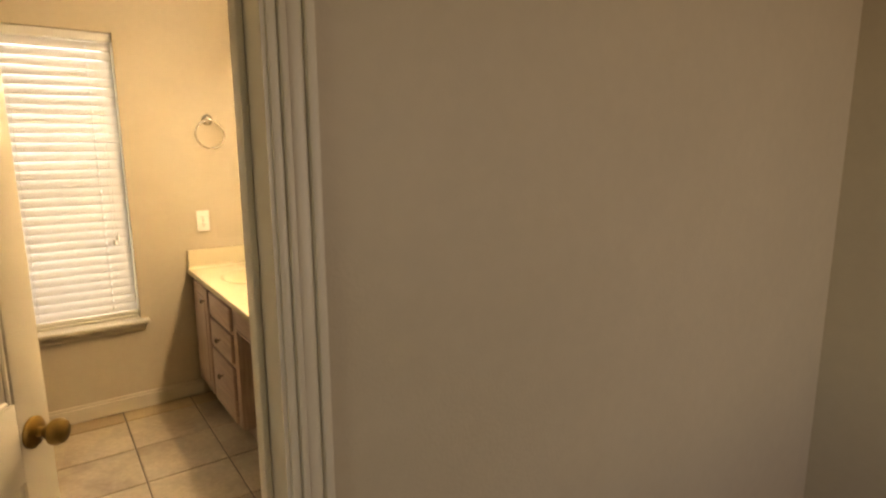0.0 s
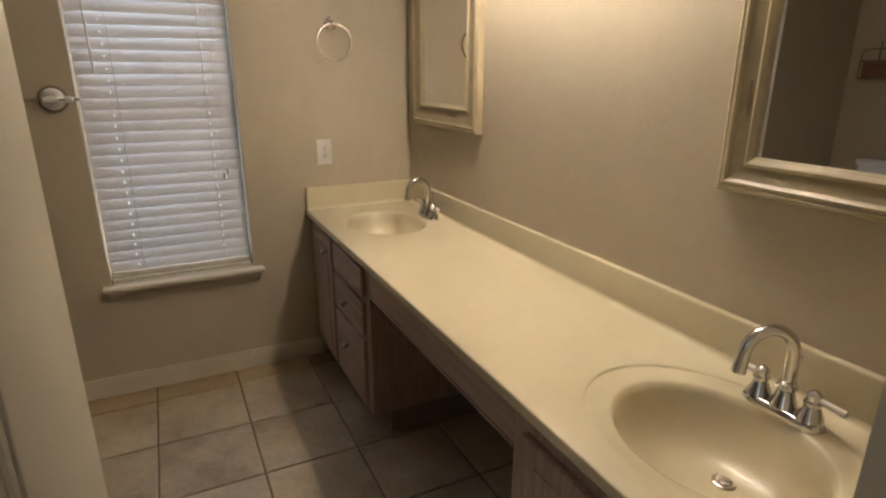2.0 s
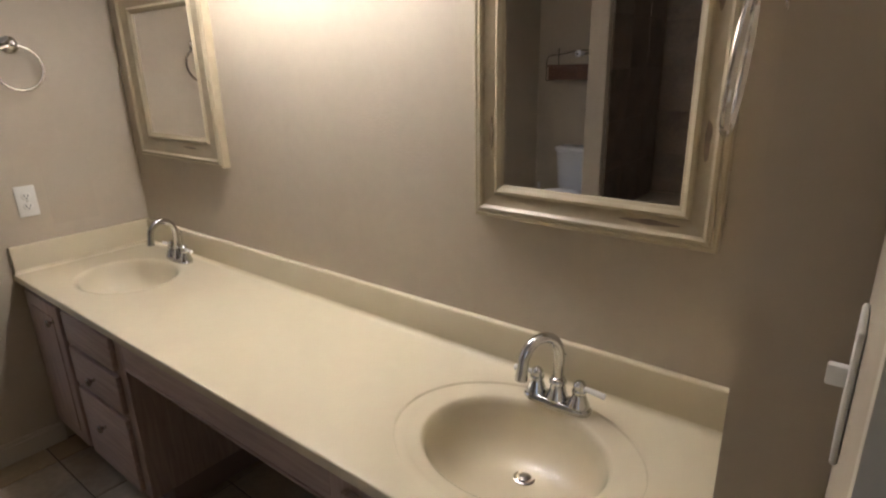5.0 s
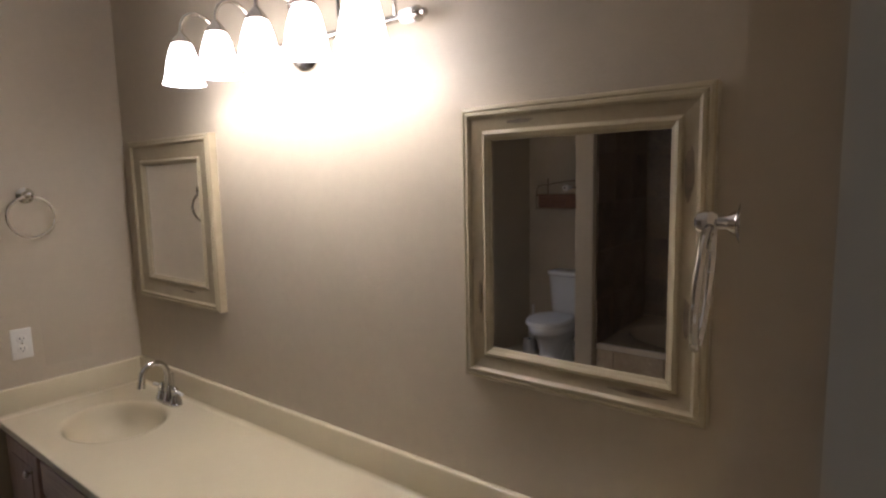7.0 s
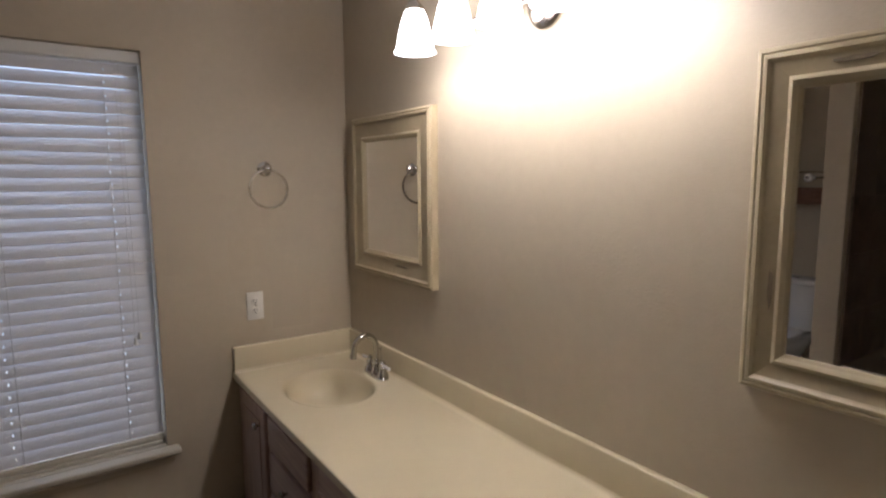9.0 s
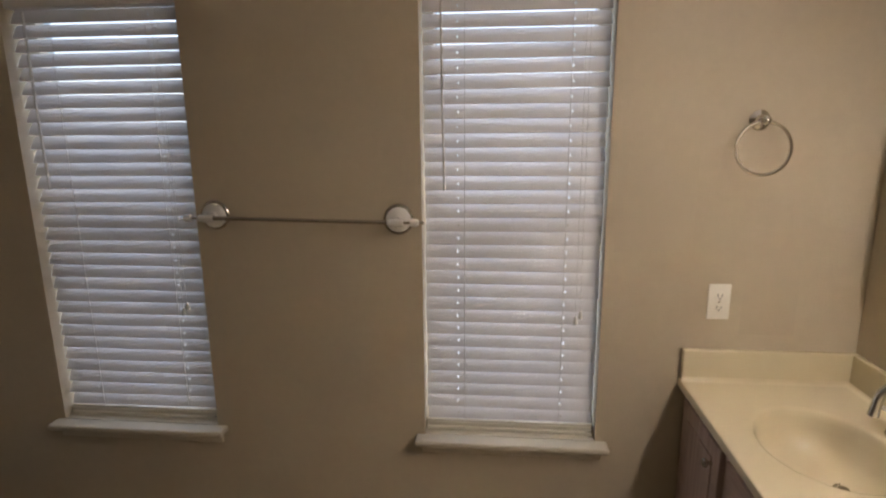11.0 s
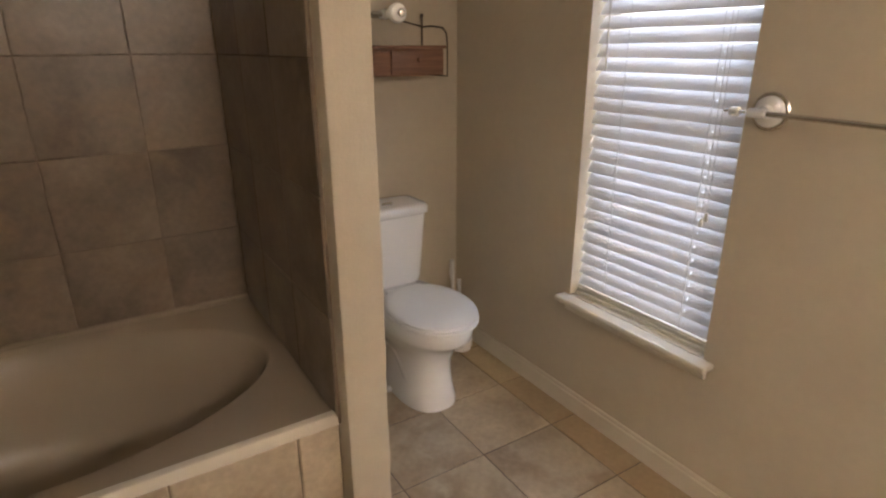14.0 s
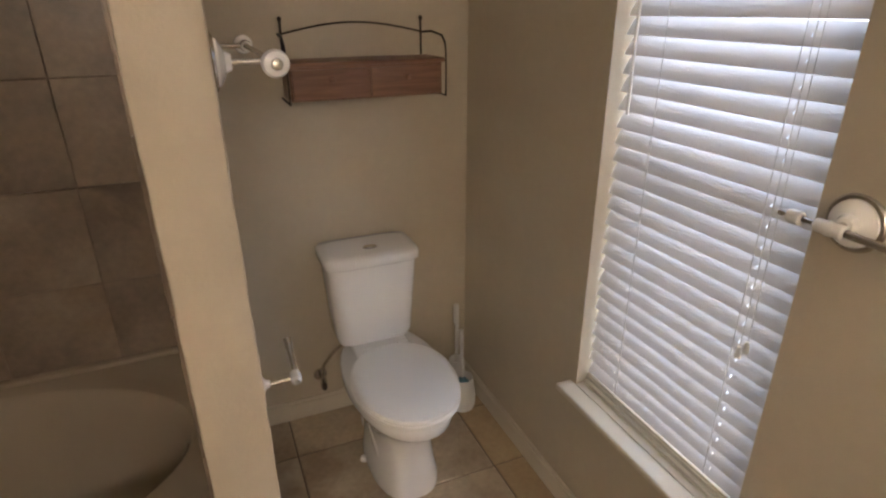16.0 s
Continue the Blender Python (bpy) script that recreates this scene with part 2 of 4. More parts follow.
def bm_tube(bm, pts, r, seg=10, caps=True):
    """A round rod along points; r is one radius or a list."""
    pts = [Vector(p) for p in pts]
    rs = r if isinstance(r, (list, tuple)) else [r] * len(pts)
    ref = Vector((0, 0, 1))
    rings = []
    for i, p in enumerate(pts):
        d = (pts[min(i + 1, len(pts) - 1)] - pts[max(i - 1, 0)]).normalized()
        if abs(d.dot(ref)) > 0.95:
            ref = Vector((0, 1, 0)) if abs(d.y) < 0.9 else Vector((1, 0, 0))
        u = d.cross(ref).normalized()
        w = d.cross(u)
        ref = -w
        rings.append([bm.verts.new(p + rs[i] * (u * math.cos(2 * math.pi * k / seg) + w * math.sin(2 * math.pi * k / seg))) for k in range(seg)])
    for a, b in zip(rings, rings[1:]):
        for k in range(seg):
            bm.faces.new((a[k], a[(k + 1) % seg], b[(k + 1) % seg], b[k]))
    if caps:
        bm.faces.new(rings[0])
        bm.faces.new(rings[-1])
    return bm


def tube(pts, r, seg=10):
    return bm_tube(bmesh.new(), pts, r, seg)


def torus(R, r, m=Matrix(), seg=48, sides=10):
    bm = bmesh.new()
    g = [[bm.verts.new(m @ Vector(((R + r * math.cos(b)) * math.cos(a), (R + r * math.cos(b)) * math.sin(a), r * math.sin(b))))
          for b in [2 * math.pi * k / sides for k in range(sides)]] for a in [2 * math.pi * i / seg for i in range(seg)]]
    for i in range(seg):
        for k in range(sides):
            bm.faces.new((g[i][k], g[(i + 1) % seg][k], g[(i + 1) % seg][(k + 1) % sides], g[i][(k + 1) % sides]))
    return bm


def mesh_of(name, bm, material, smooth=True, angle=35, up=False):
    bmesh.ops.recalc_face_normals(bm, faces=bm.faces[:])
    if up:
        bm.normal_update()
        bmesh.ops.reverse_faces(bm, faces=[f for f in bm.faces if f.normal.z < -1e-4])
    if smooth:
        lim = radians(angle)
        for f in bm.faces:
            f.smooth = True
        for e in bm.edges:
            if len(e.link_faces) == 2 and e.calc_face_angle(0) > lim:
                e.smooth = False
    me = bpy.data.meshes.new(name)
    bm.to_mesh(me)
    bm.free()
    me.materials.append(material)
    return me


def part(name, bm, material, parent=None, label="", smooth=True, angle=35, up=False):
    ob = new(name, mesh_of(name, bm, material, smooth, angle, up))
    if parent:
        ob.parent = parent
    if label:
        ob["label"] = label
    return ob


def root(name, label, category, group="", kind="", m=None):
    ob = new(name)
    ob.empty_display_size = 0.05
    if m is not None:
        ob.matrix_basis = m
    return tagged(ob, label, category, group, kind)


def struct(name, bm, material, label, category, smooth=False):
    return tagged(part(name, bm, material, smooth=smooth), label, category, kind="structure")


def piece(name, me, parent, x, y, z, rot=(0, 0, 0)):
    ob = new(name, me)
    ob.parent = parent
    ob.location = (x, y, z)
    ob.rotation_euler = rot
    return ob


# ---------------------------------------------------------------- structure
WR = (-1.372, -0.790)   # window openings along the north wall
WL = (-2.722, -2.130)
WZ0, WZ1 = 0.500, 1.985
T = 0.16
bm = bmesh.new()
for x0, x1, z0, z1 in ((WALL_W, 0, 0, WZ0), (WALL_W, 0, WZ1, CEIL), (WALL_W, WL[0], WZ0, WZ1), (WL[1], WR[0], WZ0, WZ1), (WR[1], 0, WZ0, WZ1)):
    bm_box(bm, x0, x1, 0, T, z0, z1)
struct("wall_north", bm, M_wall, "greige textured wall with two tall windows", "wall")
struct("wall_east", box(0, 0.14, VANITY_END, T, 0, CEIL), M_wall, "greige textured wall behind the double vanity", "wall")
struct("wall_west", box(-3.69, WALL_W, HALL_S, T, 0, CEIL), M_wall, "greige wall behind toilet and tub", "wall")

# door wall with its opening; the vanity end stands a little forward
JX0, JX1, HEAD = -1.610, -0.935, 2.04
bm = bmesh.new()
bm_box(bm, WALL_W, JX0 - 0.018, HALL_S, WALL_S, 0, CEIL)
bm_box(bm, JX1 + 0.018, 0.856, HALL_S, WALL_S, 0, CEIL)
bm_box(bm, JX0 - 0.018, JX1 + 0.018, HALL_S, WALL_S, HEAD + 0.018, CEIL)
bm_box(bm, -0.45, 0.14, WALL_S, VANITY_END, 0, CEIL)
struct("wall_south", bm, M_wall, "greige textured wall with the doorway", "wall")

# partition: its free end has slightly uneven, hand-finished corners
bm = bmesh.new()
pr = random.Random(11)
levels = 70
sect = [(WALL_W, -0.930), (-2.56, -0.930), (-2.497, -0.930), (-2.492, -0.932), (-2.490, -0.937), (-2.490, -0.99), (-2.490, -1.048), (-2.492, -1.053), (-2.497, -1.055), (-2.56, -1.055), (WALL_W, -1.055)]
rows = []
ja = jb = 0.0
for k in range(levels + 1):
    ja = 0.7 * ja + pr.uniform(-0.0011, 0.0011)
    jb = 0.7 * jb + pr.uniform(-0.0014, 0.0014)
    z = CEIL * k / levels
    row = []
    for i, (x, y) in enumerate(sect):
        if i in (2, 3, 4):
            x, y = x + ja, y + ja * 0.8
        elif i in (6, 7, 8):
            x, y = x + jb, y - jb * 0.8
        row.append(bm.verts.new((x, y, z)))
    rows.append(row)
for a, b in zip(rows, rows[1:]):
    for i in range(len(sect) - 1):
        bm.faces.new((a[i], a[i + 1], b[i + 1], b[i]))
bm.faces.new(rows[-1])
bm.faces.new(rows[0])
struct("partition_wall", bm, M_wall, "greige half-depth wall between toilet and tub", "wall", smooth=True)
struct("ceiling", box(-3.69, 1.04, -4.74, T, CEIL, CEIL + 0.1), M_ceil, "off-white textured ceiling", "ceiling")

rough = random.Random(3)
bm = bmesh.new()
for i in range(170):
    a = rough.gauss(0, 1), rough.gauss(0, 1)
    y, z = (-1.43 + 0.055 * a[0], 1.325 + 0.03 * a[1]) if i < 110 else (-1.575 + 0.03 * a[0], 1.245 + 0.022 * a[1])
    r = rough.uniform(0.003, 0.007)
    c = bm.verts.new((-0.0011, y, z))
    ring = [bm.verts.new((-0.0001, y + r * rough.uniform(0.7, 1.3) * math.cos(k * math.pi / 3), z + r * rough.uniform(0.6, 1.1) * math.sin(k * math.pi / 3))) for k in range(6)]
    for k in range(6):
        bm.faces.new((c, ring[k], ring[(k + 1) % 6]))
tagged(struct("plaster_patch", bm, M_wall, "rough patched plaster spots on the vanity wall", "wall", smooth=True), kind="stuff")
bm = bmesh.new()
bm_box(bm, -0.765, -0.525, -0.0006, -0.0001, 1.170, 1.470)
bm_box(bm, -0.360, -0.195, -0.0006, -0.0001, 0.905, 1.190)
struct("wall_paint_patch", bm, M_touch, "slightly different touch-up paint beside the window", "wall")

# hall outside the door
bm = bmesh.new()
bm_box(bm, 0.856, 1.04, -4.74, -2.565, 0, CEIL)
struct("wall_hall_east", bm, M_wall, "greige hall wall", "wall")
# unseen wall, opening added for the west fill lamp
bm = bmesh.new()
for y0, y1, z0, z1 in ((-4.60, -4.2, 0, CEIL), (-3.1, HALL_S, 0, CEIL), (-4.2, -3.1, 0, 0.75), (-4.2, -3.1, 2.05, CEIL)):
    bm_box(bm, -2.74, -2.60, y0, y1, z0, z1)
struct("wall_hall_west", bm, M_wall, "unseen greige hall wall with an added opening", "wall")
# unseen wall, opening assumed for the south hall lamp
bm = bmesh.new()
for x0, x1, z0, z1 in ((-2.74, -0.3, 0, CEIL), (0.85, 0.856, 0, CEIL), (-0.3, 0.85, 0, 0.75), (-0.3, 0.85, 2.05, CEIL)):
    bm_box(bm, x0, x1, -4.74, -4.60, z0, z1)
struct("wall_hall_south", bm, M_wall, "unseen greige hall wall with an added opening", "wall")
struct("hall_floor", box(-2.74, 1.04, -4.74, -2.600, -0.08, -0.002), M_carpet, "tan carpet in the hall", "floor")
struct("ground", box(-60, 60, -60, 60, -0.75, -0.65), M_ground, "ground outside the house", "ground")

# jamb, stop and casing of the door
bm = bmesh.new()
bm_box(bm, JX1, JX1 + 0.018, HALL_S - 0.005, WALL_S + 0.003, 0, HEAD + 0.018)
bm_box(bm, JX0 - 0.018, JX0, HALL_S - 0.005, WALL_S + 0.003, 0, HEAD + 0.018)
bm_box(bm, JX0, JX1, HALL_S - 0.005, WALL_S + 0.003, HEAD, HEAD + 0.018)
struct("door_jamb", bm, M_trim, "cream painted door jamb", "door frame")
bm = bmesh.new()
bm_box(bm, JX1 - 0.011, JX1 - 0.0005, -2.600, -2.568, 0, HEAD, 0.003)
bm_box(bm, JX0 + 0.0005, JX0 + 0.011, -2.600, -2.568, 0, HEAD, 0.003)
bm_box(bm, JX0 + 0.011, JX1 - 0.011, -2.600, -2.568, HEAD - 0.011, HEAD - 0.0005, 0.003)
struct("door_stop", bm, M_trim, "cream door stop moulding", "trim", smooth=True)


def casing(bm, sign, xe):
    """Stepped casing leg on the hall side; xe is its edge at the opening."""
    steps = ((0.000, 0.014, 0.010), (0.014, 0.024, 0.016), (0.024, 0.046, 0.012), (0.046, 0.060, 0.019))
    for a, b, d in steps:
        x0, x1 = sorted((xe + sign * a, xe + sign * b))
        bm_box(bm, x0, x1, HALL_S - d, HALL_S - 0.0001, 0, HEAD + 0.075, 0.003)


bm = bmesh.new()
casing(bm, 1, JX1 + 0.006)
casing(bm, -1, JX0 - 0.006)
for a, b, d in ((0.0, 0.014, 0.010), (0.014, 0.024, 0.016), (0.024, 0.046, 0.012), (0.046, 0.060, 0.019)):
    bm_box(bm, JX0 - 0.006, JX1 + 0.006, HALL_S - d, HALL_S - 0.0001, HEAD + 0.006 + a, HEAD + 0.006 + b, 0.003)
struct("trim_door_casing", bm, M_trim, "cream stepped casing around the doorway", "trim", smooth=True)


def baseboard(bm, x0, x1, y0, y1):
    bm_box(bm, x0, x1, y0, y1, 0.001, 0.075, 0.002, 1)
    dx, dy = x1 - x0, y1 - y0
    if dx > dy:
        bm_box(bm, x0, x1, y0 + 0.004 if y1 > -0.02 else y0, y1 if y1 > -0.02 else y1 - 0.004, 0.075, 0.092, 0.003, 2)
    else:
        bm_box(bm, x0, x1 - 0.004, y0, y1, 0.075, 0.092, 0.003, 2)


bm = bmesh.new()
baseboard(bm, WALL_W, -0.50, -0.014, -0.0005)
struct("baseboard_north", bm, M_trim, "cream painted baseboard under the windows", "baseboard", smooth=True)
bm = bmesh.new()
baseboard(bm, WALL_W + 0.0005, WALL_W + 0.014, -0.916, -0.014)
struct("baseboard_west", bm, M_trim, "cream painted baseboard behind the toilet", "baseboard", smooth=True)
bm = bmesh.new()
baseboard(bm, WALL_W + 0.014, -2.49, -0.9295, -0.916)
struct("baseboard_partition", bm, M_trim, "cream painted baseboard on the partition", "baseboard", smooth=True)
bm = bmesh.new()
baseboard(bm, JX1 + 0.075, 0.855, HALL_S - 0.015, HALL_S - 0.0005)
struct("baseboard_hall", bm, M_trim, "cream painted baseboard in the hall", "baseboard", smooth=True)


# windows: vinyl sash, two panes, stool and apron
def window(n, x0, x1):
    w = root("window_%d" % n, "tall single-hung window behind closed white blinds", "window", kind="structure")
    bm = bmesh.new()
    yf = 0.105
    for a, b, c, d in ((x0, x0 + 0.035, WZ0, WZ1), (x1 - 0.035, x1, WZ0, WZ1), (x0 + 0.035, x1 - 0.035, WZ0, WZ0 + 0.045),
                       (x0 + 0.035, x1 - 0.035, WZ1 - 0.035, WZ1), (x0 + 0.035, x1 - 0.035, 1.225, 1.27)):
        bm_box(bm, a, b, yf, yf + 0.04, c, d, 0.003, 1)
    part("window_frame", bm, M_vinyl, w)
    for z0, z1 in ((WZ0 + 0.045, 1.225), (1.27, WZ1 - 0.035)):
        p = part("pane", box(x0 + 0.035, x1 - 0.035, yf + 0.034, yf + 0.038, z0, z1), M_glass, w)
        p.visible_shadow = False
    sx0, sx1 = x0 - 0.030, x1 + 0.040
    bm = bmesh.new()
    bm_box(bm, sx0, sx1, -0.058, -0.0005, 0.488, 0.510, 0.007, 3)
    bm_box(bm, x0 + 0.001, x1 - 0.001, -0.0005, yf - 0.0005, 0.5005, 0.510)
    part("window_sill", bm, M_trim, w, "cream painted wooden stool")
    bm = bmesh.new()
    bm_box(bm, sx0 + 0.02, sx1 - 0.02, -0.016, -0.0005, 0.446, 0.488, 0.003, 2)
    bm_box(bm, sx0 + 0.02, sx1 - 0.02, -0.024, -0.016, 0.470, 0.488, 0.006, 3)
    part("apron", bm, M_trim, w)
    bm = bmesh.new()
    for z0, z1, y in ((0.5105, 0.525, 0.022), (0.525, 0.541, 0.030)):
        bm_box(bm, x0 + 0.008, x1 - 0.008, y, y + 0.06, z0, z1, 0.002, 1)
    part("sash_rail", bm, M_vinyl, w, "cream lower sash rail")
    return w


window(1, *WL)
window(2, *WR)

# floor slab below the tiles
floor = struct("floor", box(-3.69, 0.14, -2.600, T, -0.10, -0.005), M_grout, "slate-look square tiles with dark grout", "floor")


# ---------------------------------------------------------------- blinds
def blind(x0, x1, ztop, zbot, wand_x, label, tilt=62.0, yaw=0.0):
    b = root("window_blind", label, "blind", group="window blinds")
    g = 0.006
    xa, xb = x0 + g, x1 - g
    cy = 0.048
    part("headrail", box(x0 + 0.003, x1 - 0.003, 0.016, 0.066, ztop + 0.012, ztop + 0.053, 0.003, 1), M_rail, b)
    pitch = 0.0448
    bm = bmesh.new()
    W, hw, th, n = xb - xa, 0.0252, 0.0026, 6
    h1 = W * 0.31
    xs = (-W / 2, -h1 - 0.0016, -h1 + 0.0016, h1 - 0.0016, h1 + 0.0016, W / 2)
    top, bot = [], []
    for i in range(n + 1):
        u = -1 + 2 * i / n
        crown = 0.0022 * (1 - u * u)
        top.append([bm.verts.new((x, u * hw, crown + th / 2)) for x in xs])
        bot.append([bm.verts.new((x, u * hw, crown - th / 2)) for x in xs])
    for i in range(n):
        for k in range(5):
            if k in (1, 3) and i == 2:     # slots for the lift cords
                continue
            bm.faces.new((top[i][k], top[i][k + 1], top[i + 1][k + 1], top[i + 1][k]))
            bm.faces.new((bot[i][k], bot[i + 1][k], bot[i + 1][k + 1], bot[i][k + 1]))
        for s in (0, 5):
            bm.faces.new((top[i][s], top[i + 1][s], bot[i + 1][s], bot[i][s]))
    for i in (0, n):
        for k in range(5):
            bm.faces.new((top[i][k], top[i][k + 1], bot[i][k + 1], bot[i][k]))
    me = mesh_of("slat", bm, M_slat)
    count = 31
    rnd = random.Random(int(-x0 * 100))
    for k in range(count):
        z = ztop - 0.011 - pitch * k
        t = tilt + rnd.uniform(-1.6, 1.6) + (5 if k > count * 0.42 else 0)
        piece("slat", me, b, (xa + xb) / 2 + rnd.uniform(-0.002, 0.002), cy, z, (radians(t), rnd.uniform(-0.004, 0.004), 0))
    part("bottom_rail", box(xa, xb, cy - 0.016, cy + 0.012, z - 0.046, z - 0.026, 0.004, 2), M_vinyl, b, "cream bottom rail")
    for f in (0.23, 0.80):
        xc = xa + (xb - xa) * f
        bm = bmesh.new()
        for dy in (-0.016, 0.016):
            bm_tube(bm, [(xc, cy + dy, zbot), (xc, cy + dy, ztop)], 0.0009, 5)
        part("ladder_cord", bm, M_cord, b)
    part("tilt_wand", tube([(wand_x, 0.004, ztop - 0.004), (wand_x + 0.003, -0.002, ztop - 0.30), (wand_x + 0.008, -0.004, 1.362)], 0.0038, 8), M_cord, b, "white tilt wand")
    xc = x1 - 0.085
    bm = bmesh.new()
    bm_tube(bm, [(xc, 0.006, ztop), (xc + 0.003, 0.000, 0.95)], 0.0008, 5)
    bm_tube(bm, [(xc + 0.012, 0.006, ztop), (xc + 0.018, 0.000, 0.97)], 0.0008, 5)
    part("lift_cord", bm, M_cord, b)
    for dx, z in ((0.003, 0.925), (0.018, 0.945)):
        part("cord_tassel", lathe([(0.0, 0.026), (0.004, 0.025), (0.007, 0.008), (0.007, 0.0), (0, 0)], pose(xc + dx, 0.0, z), 12), M_plate, b)
    return b


blind(WR[0], WR[1], 1.930, 0.530, -1.305, "white faux-wood blind, slats tilted shut, over sill")
blind(WL[0], WL[1], 1.930, 0.530, -2.645, "white faux-wood blind, slightly more open slats", tilt=58.0)


# ---------------------------------------------------------------- vanity top
def patch(bm, rect, c, rows, z, seg=72):
    """Flat rectangle with an oval hollow: rows of (half x, half y, dz) from the outside in."""
    x0, x1, y0, y1 = rect
    angs = [2 * math.pi * i / seg for i in range(seg)]
    for X in (x0, x1):
        for Y in (y0, y1):
            angs.append(math.atan2(Y - c[1], X - c[0]) % (2 * math.pi))
    angs = sorted(angs)
    ring = []
    for a in angs:
        dx, dy = math.cos(a), math.sin(a)
        k = min(((x1 if dx > 0 else x0) - c[0]) / dx if abs(dx) > 1e-9 else 1e9, ((y1 if dy > 0 else y0) - c[1]) / dy if abs(dy) > 1e-9 else 1e9)
        ring.append(bm.verts.new((c[0] + dx * k, c[1] + dy * k, z)))
    n = len(angs)
    for ax, ay, dz in rows:
        if ax == 0:
            v = bm.verts.new((c[0] + ay, c[1], z + dz))
            for i in range(n):
                bm.faces.new((ring[i], ring[(i + 1) % n], v))
            return
        nxt = []
        for a in angs:
            k = 1 / math.hypot(math.cos(a) / ax, math.sin(a) / ay)
            nxt.append(bm.verts.new((c[0] + math.cos(a) * k, c[1] + math.sin(a) * k, z + dz)))
        for i in range(n):
            bm.faces.new((ring[i], ring[(i + 1) % n], nxt[(i + 1) % n], nxt[i]))
        ring = nxt


CT = 0.750
VEND = VANITY_END + 0.0005
SINKS = ((-0.276, -0.378), (-0.276, -2.043))
BOWL = [(0.208, 0.262, 0.0), (0.2075, 0.2615, -0.0002), (0.2055, 0.2595, -0.0050), (0.2045, 0.2585, -0.0054), (0.188, 0.235, -0.0058), (0.166, 0.202, -0.006), (0.160, 0.195, -0.009), (0.155, 0.189, -0.024), (0.149, 0.182, -0.050), (0.138, 0.169, -0.082), (0.115, 0.142, -0.110),
        (0.082, 0.099, -0.126), (0.05, 0.06, -0.132), (0.028, 0.032, -0.134), (0, 0.0, -0.1345)]
vt = root("vanity_counter", "cream cultured-marble double vanity top with moulded oval bowls", "countertop")
bm = bmesh.new()
ye = (-0.0005, -0.86, -1.66, VEND)
patch(bm, (-0.520, -0.003, ye[1], ye[0]), SINKS[0], [(0.180, 0.214, 0.0), (0.171, 0.205, -0.0016), (0.164, 0.198, -0.005)] + BOWL[6:], CT)
patch(bm, (-0.520, -0.003, ye[3], ye[2]), SINKS[1], BOWL, CT)
q = [bm.verts.new(v) for v in ((-0.520, ye[1], CT), (-0.003, ye[1], CT), (-0.003, ye[2], CT), (-0.520, ye[2], CT))]
bm.faces.new(q)
prof = [(-0.520, CT)] + [(-0.529, CT)] + [(-0.529 - 0.005 * math.sin(a), CT - 0.004 + 0.004 * math.cos(a)) for a in [math.pi / 2 * i / 4 for i in range(1, 5)]] + [(-0.534, CT - 0.026), (-0.531, CT - 0.030), (-0.470, CT - 0.030)]
cols = [[bm.verts.new((x, y, z)) for x, z in prof] for y in (ye[0], VEND)]
for i in range(len(prof) - 1):
    bm.faces.new((cols[0][i], cols[0][i + 1], cols[1][i + 1], cols[1][i]))
bmesh.ops.remove_doubles(bm, verts=bm.verts[:], dist=0.0004)
part("top", bm, M_counter, vt, angle=50, up=True)
part("backsplash", box(-0.021, -0.0005, VEND, -0.022, CT - 0.01, 0.855, 0.005, 3), M_counter, vt)
part("side_splash", box(-0.530, -0.0005, -0.0215, -0.0005, CT - 0.01, 0.855, 0.005, 3), M_counter, vt)
cove = [(0.0, 0.014), (0.0012, 0.0085), (0.0041, 0.0041), (0.0085, 0.0012), (0.014, 0.0)]
bm = bmesh.new()
ends = [[bm.verts.new((-0.0208 - a, y, CT + 0.0002 + b)) for a, b in cove] for y in (VEND, -0.0213)]
side = [bm.verts.new((-0.529, -0.0213 - a, CT + 0.0002 + b)) for a, b in cove]
turn = [bm.verts.new((-0.0208 - a, -0.0213 - a, CT + 0.0002 + b)) for a, b in cove]
for i in range(4):
    bm.faces.new((ends[0][i], ends[0][i + 1], turn[i + 1], turn[i]))
    bm.faces.new((turn[i], turn[i + 1], side[i + 1], side[i]))
bmesh.ops.delete(bm, geom=[v for v in bm.verts if not v.link_faces], context="VERTS")
part("cove", bm, M_counter, vt, angle=80, up=True)
for sx, sy in SINKS:
    m = pose(sx + 0.062, sy + 0.004, CT - 0.1310)
    d = part("drain", lathe([(0.024, -0.004), (0.025, 0.001), (0.021, 0.003), (0.018, 0.0015), (0.016, -0.001), (0, -0.001)], m, 24), M_nickel, vt, "nickel drain ring")
    part("stopper", lathe([(0.0135, -0.001), (0.0135, 0.003), (0.008, 0.005), (0, 0.0052)], m, 20), M_nickel, d)


# ---------------------------------------------------------------- vanity cabinets
def knob(parent, x, y, z):
    part("knob", lathe([(0.006, 0), (0.005, 0.010), (0.013, 0.016), (0.0145, 0.021), (0.010, 0.026), (0, 0.027)], pose(x, y, z, 0, -90, 0), 16), M_nickel, parent, "brushed nickel knob")


def front(name, y0, y1, z0, z1, parent, knob_at, material, x=-0.500):
    """A raised-panel door or drawer front on a face at x."""
    bm = bmesh.new()
    bm_box(bm, x - 0.018, x - 0.0005, y0, y1, z0, z1, 0.004, 2)
    o = part(name, bm, material, parent)
    if z1 - z0 > 0.2 and name == "door":
        fr = 0.05
        part("raised_panel", box(x - 0.021, x - 0.0175, y0 + fr, y1 - fr, z0 + fr, z1 - fr, 0.003, 1), material, o)
    if knob_at:
        knob(o, x - 0.018, *knob_at)
    return o


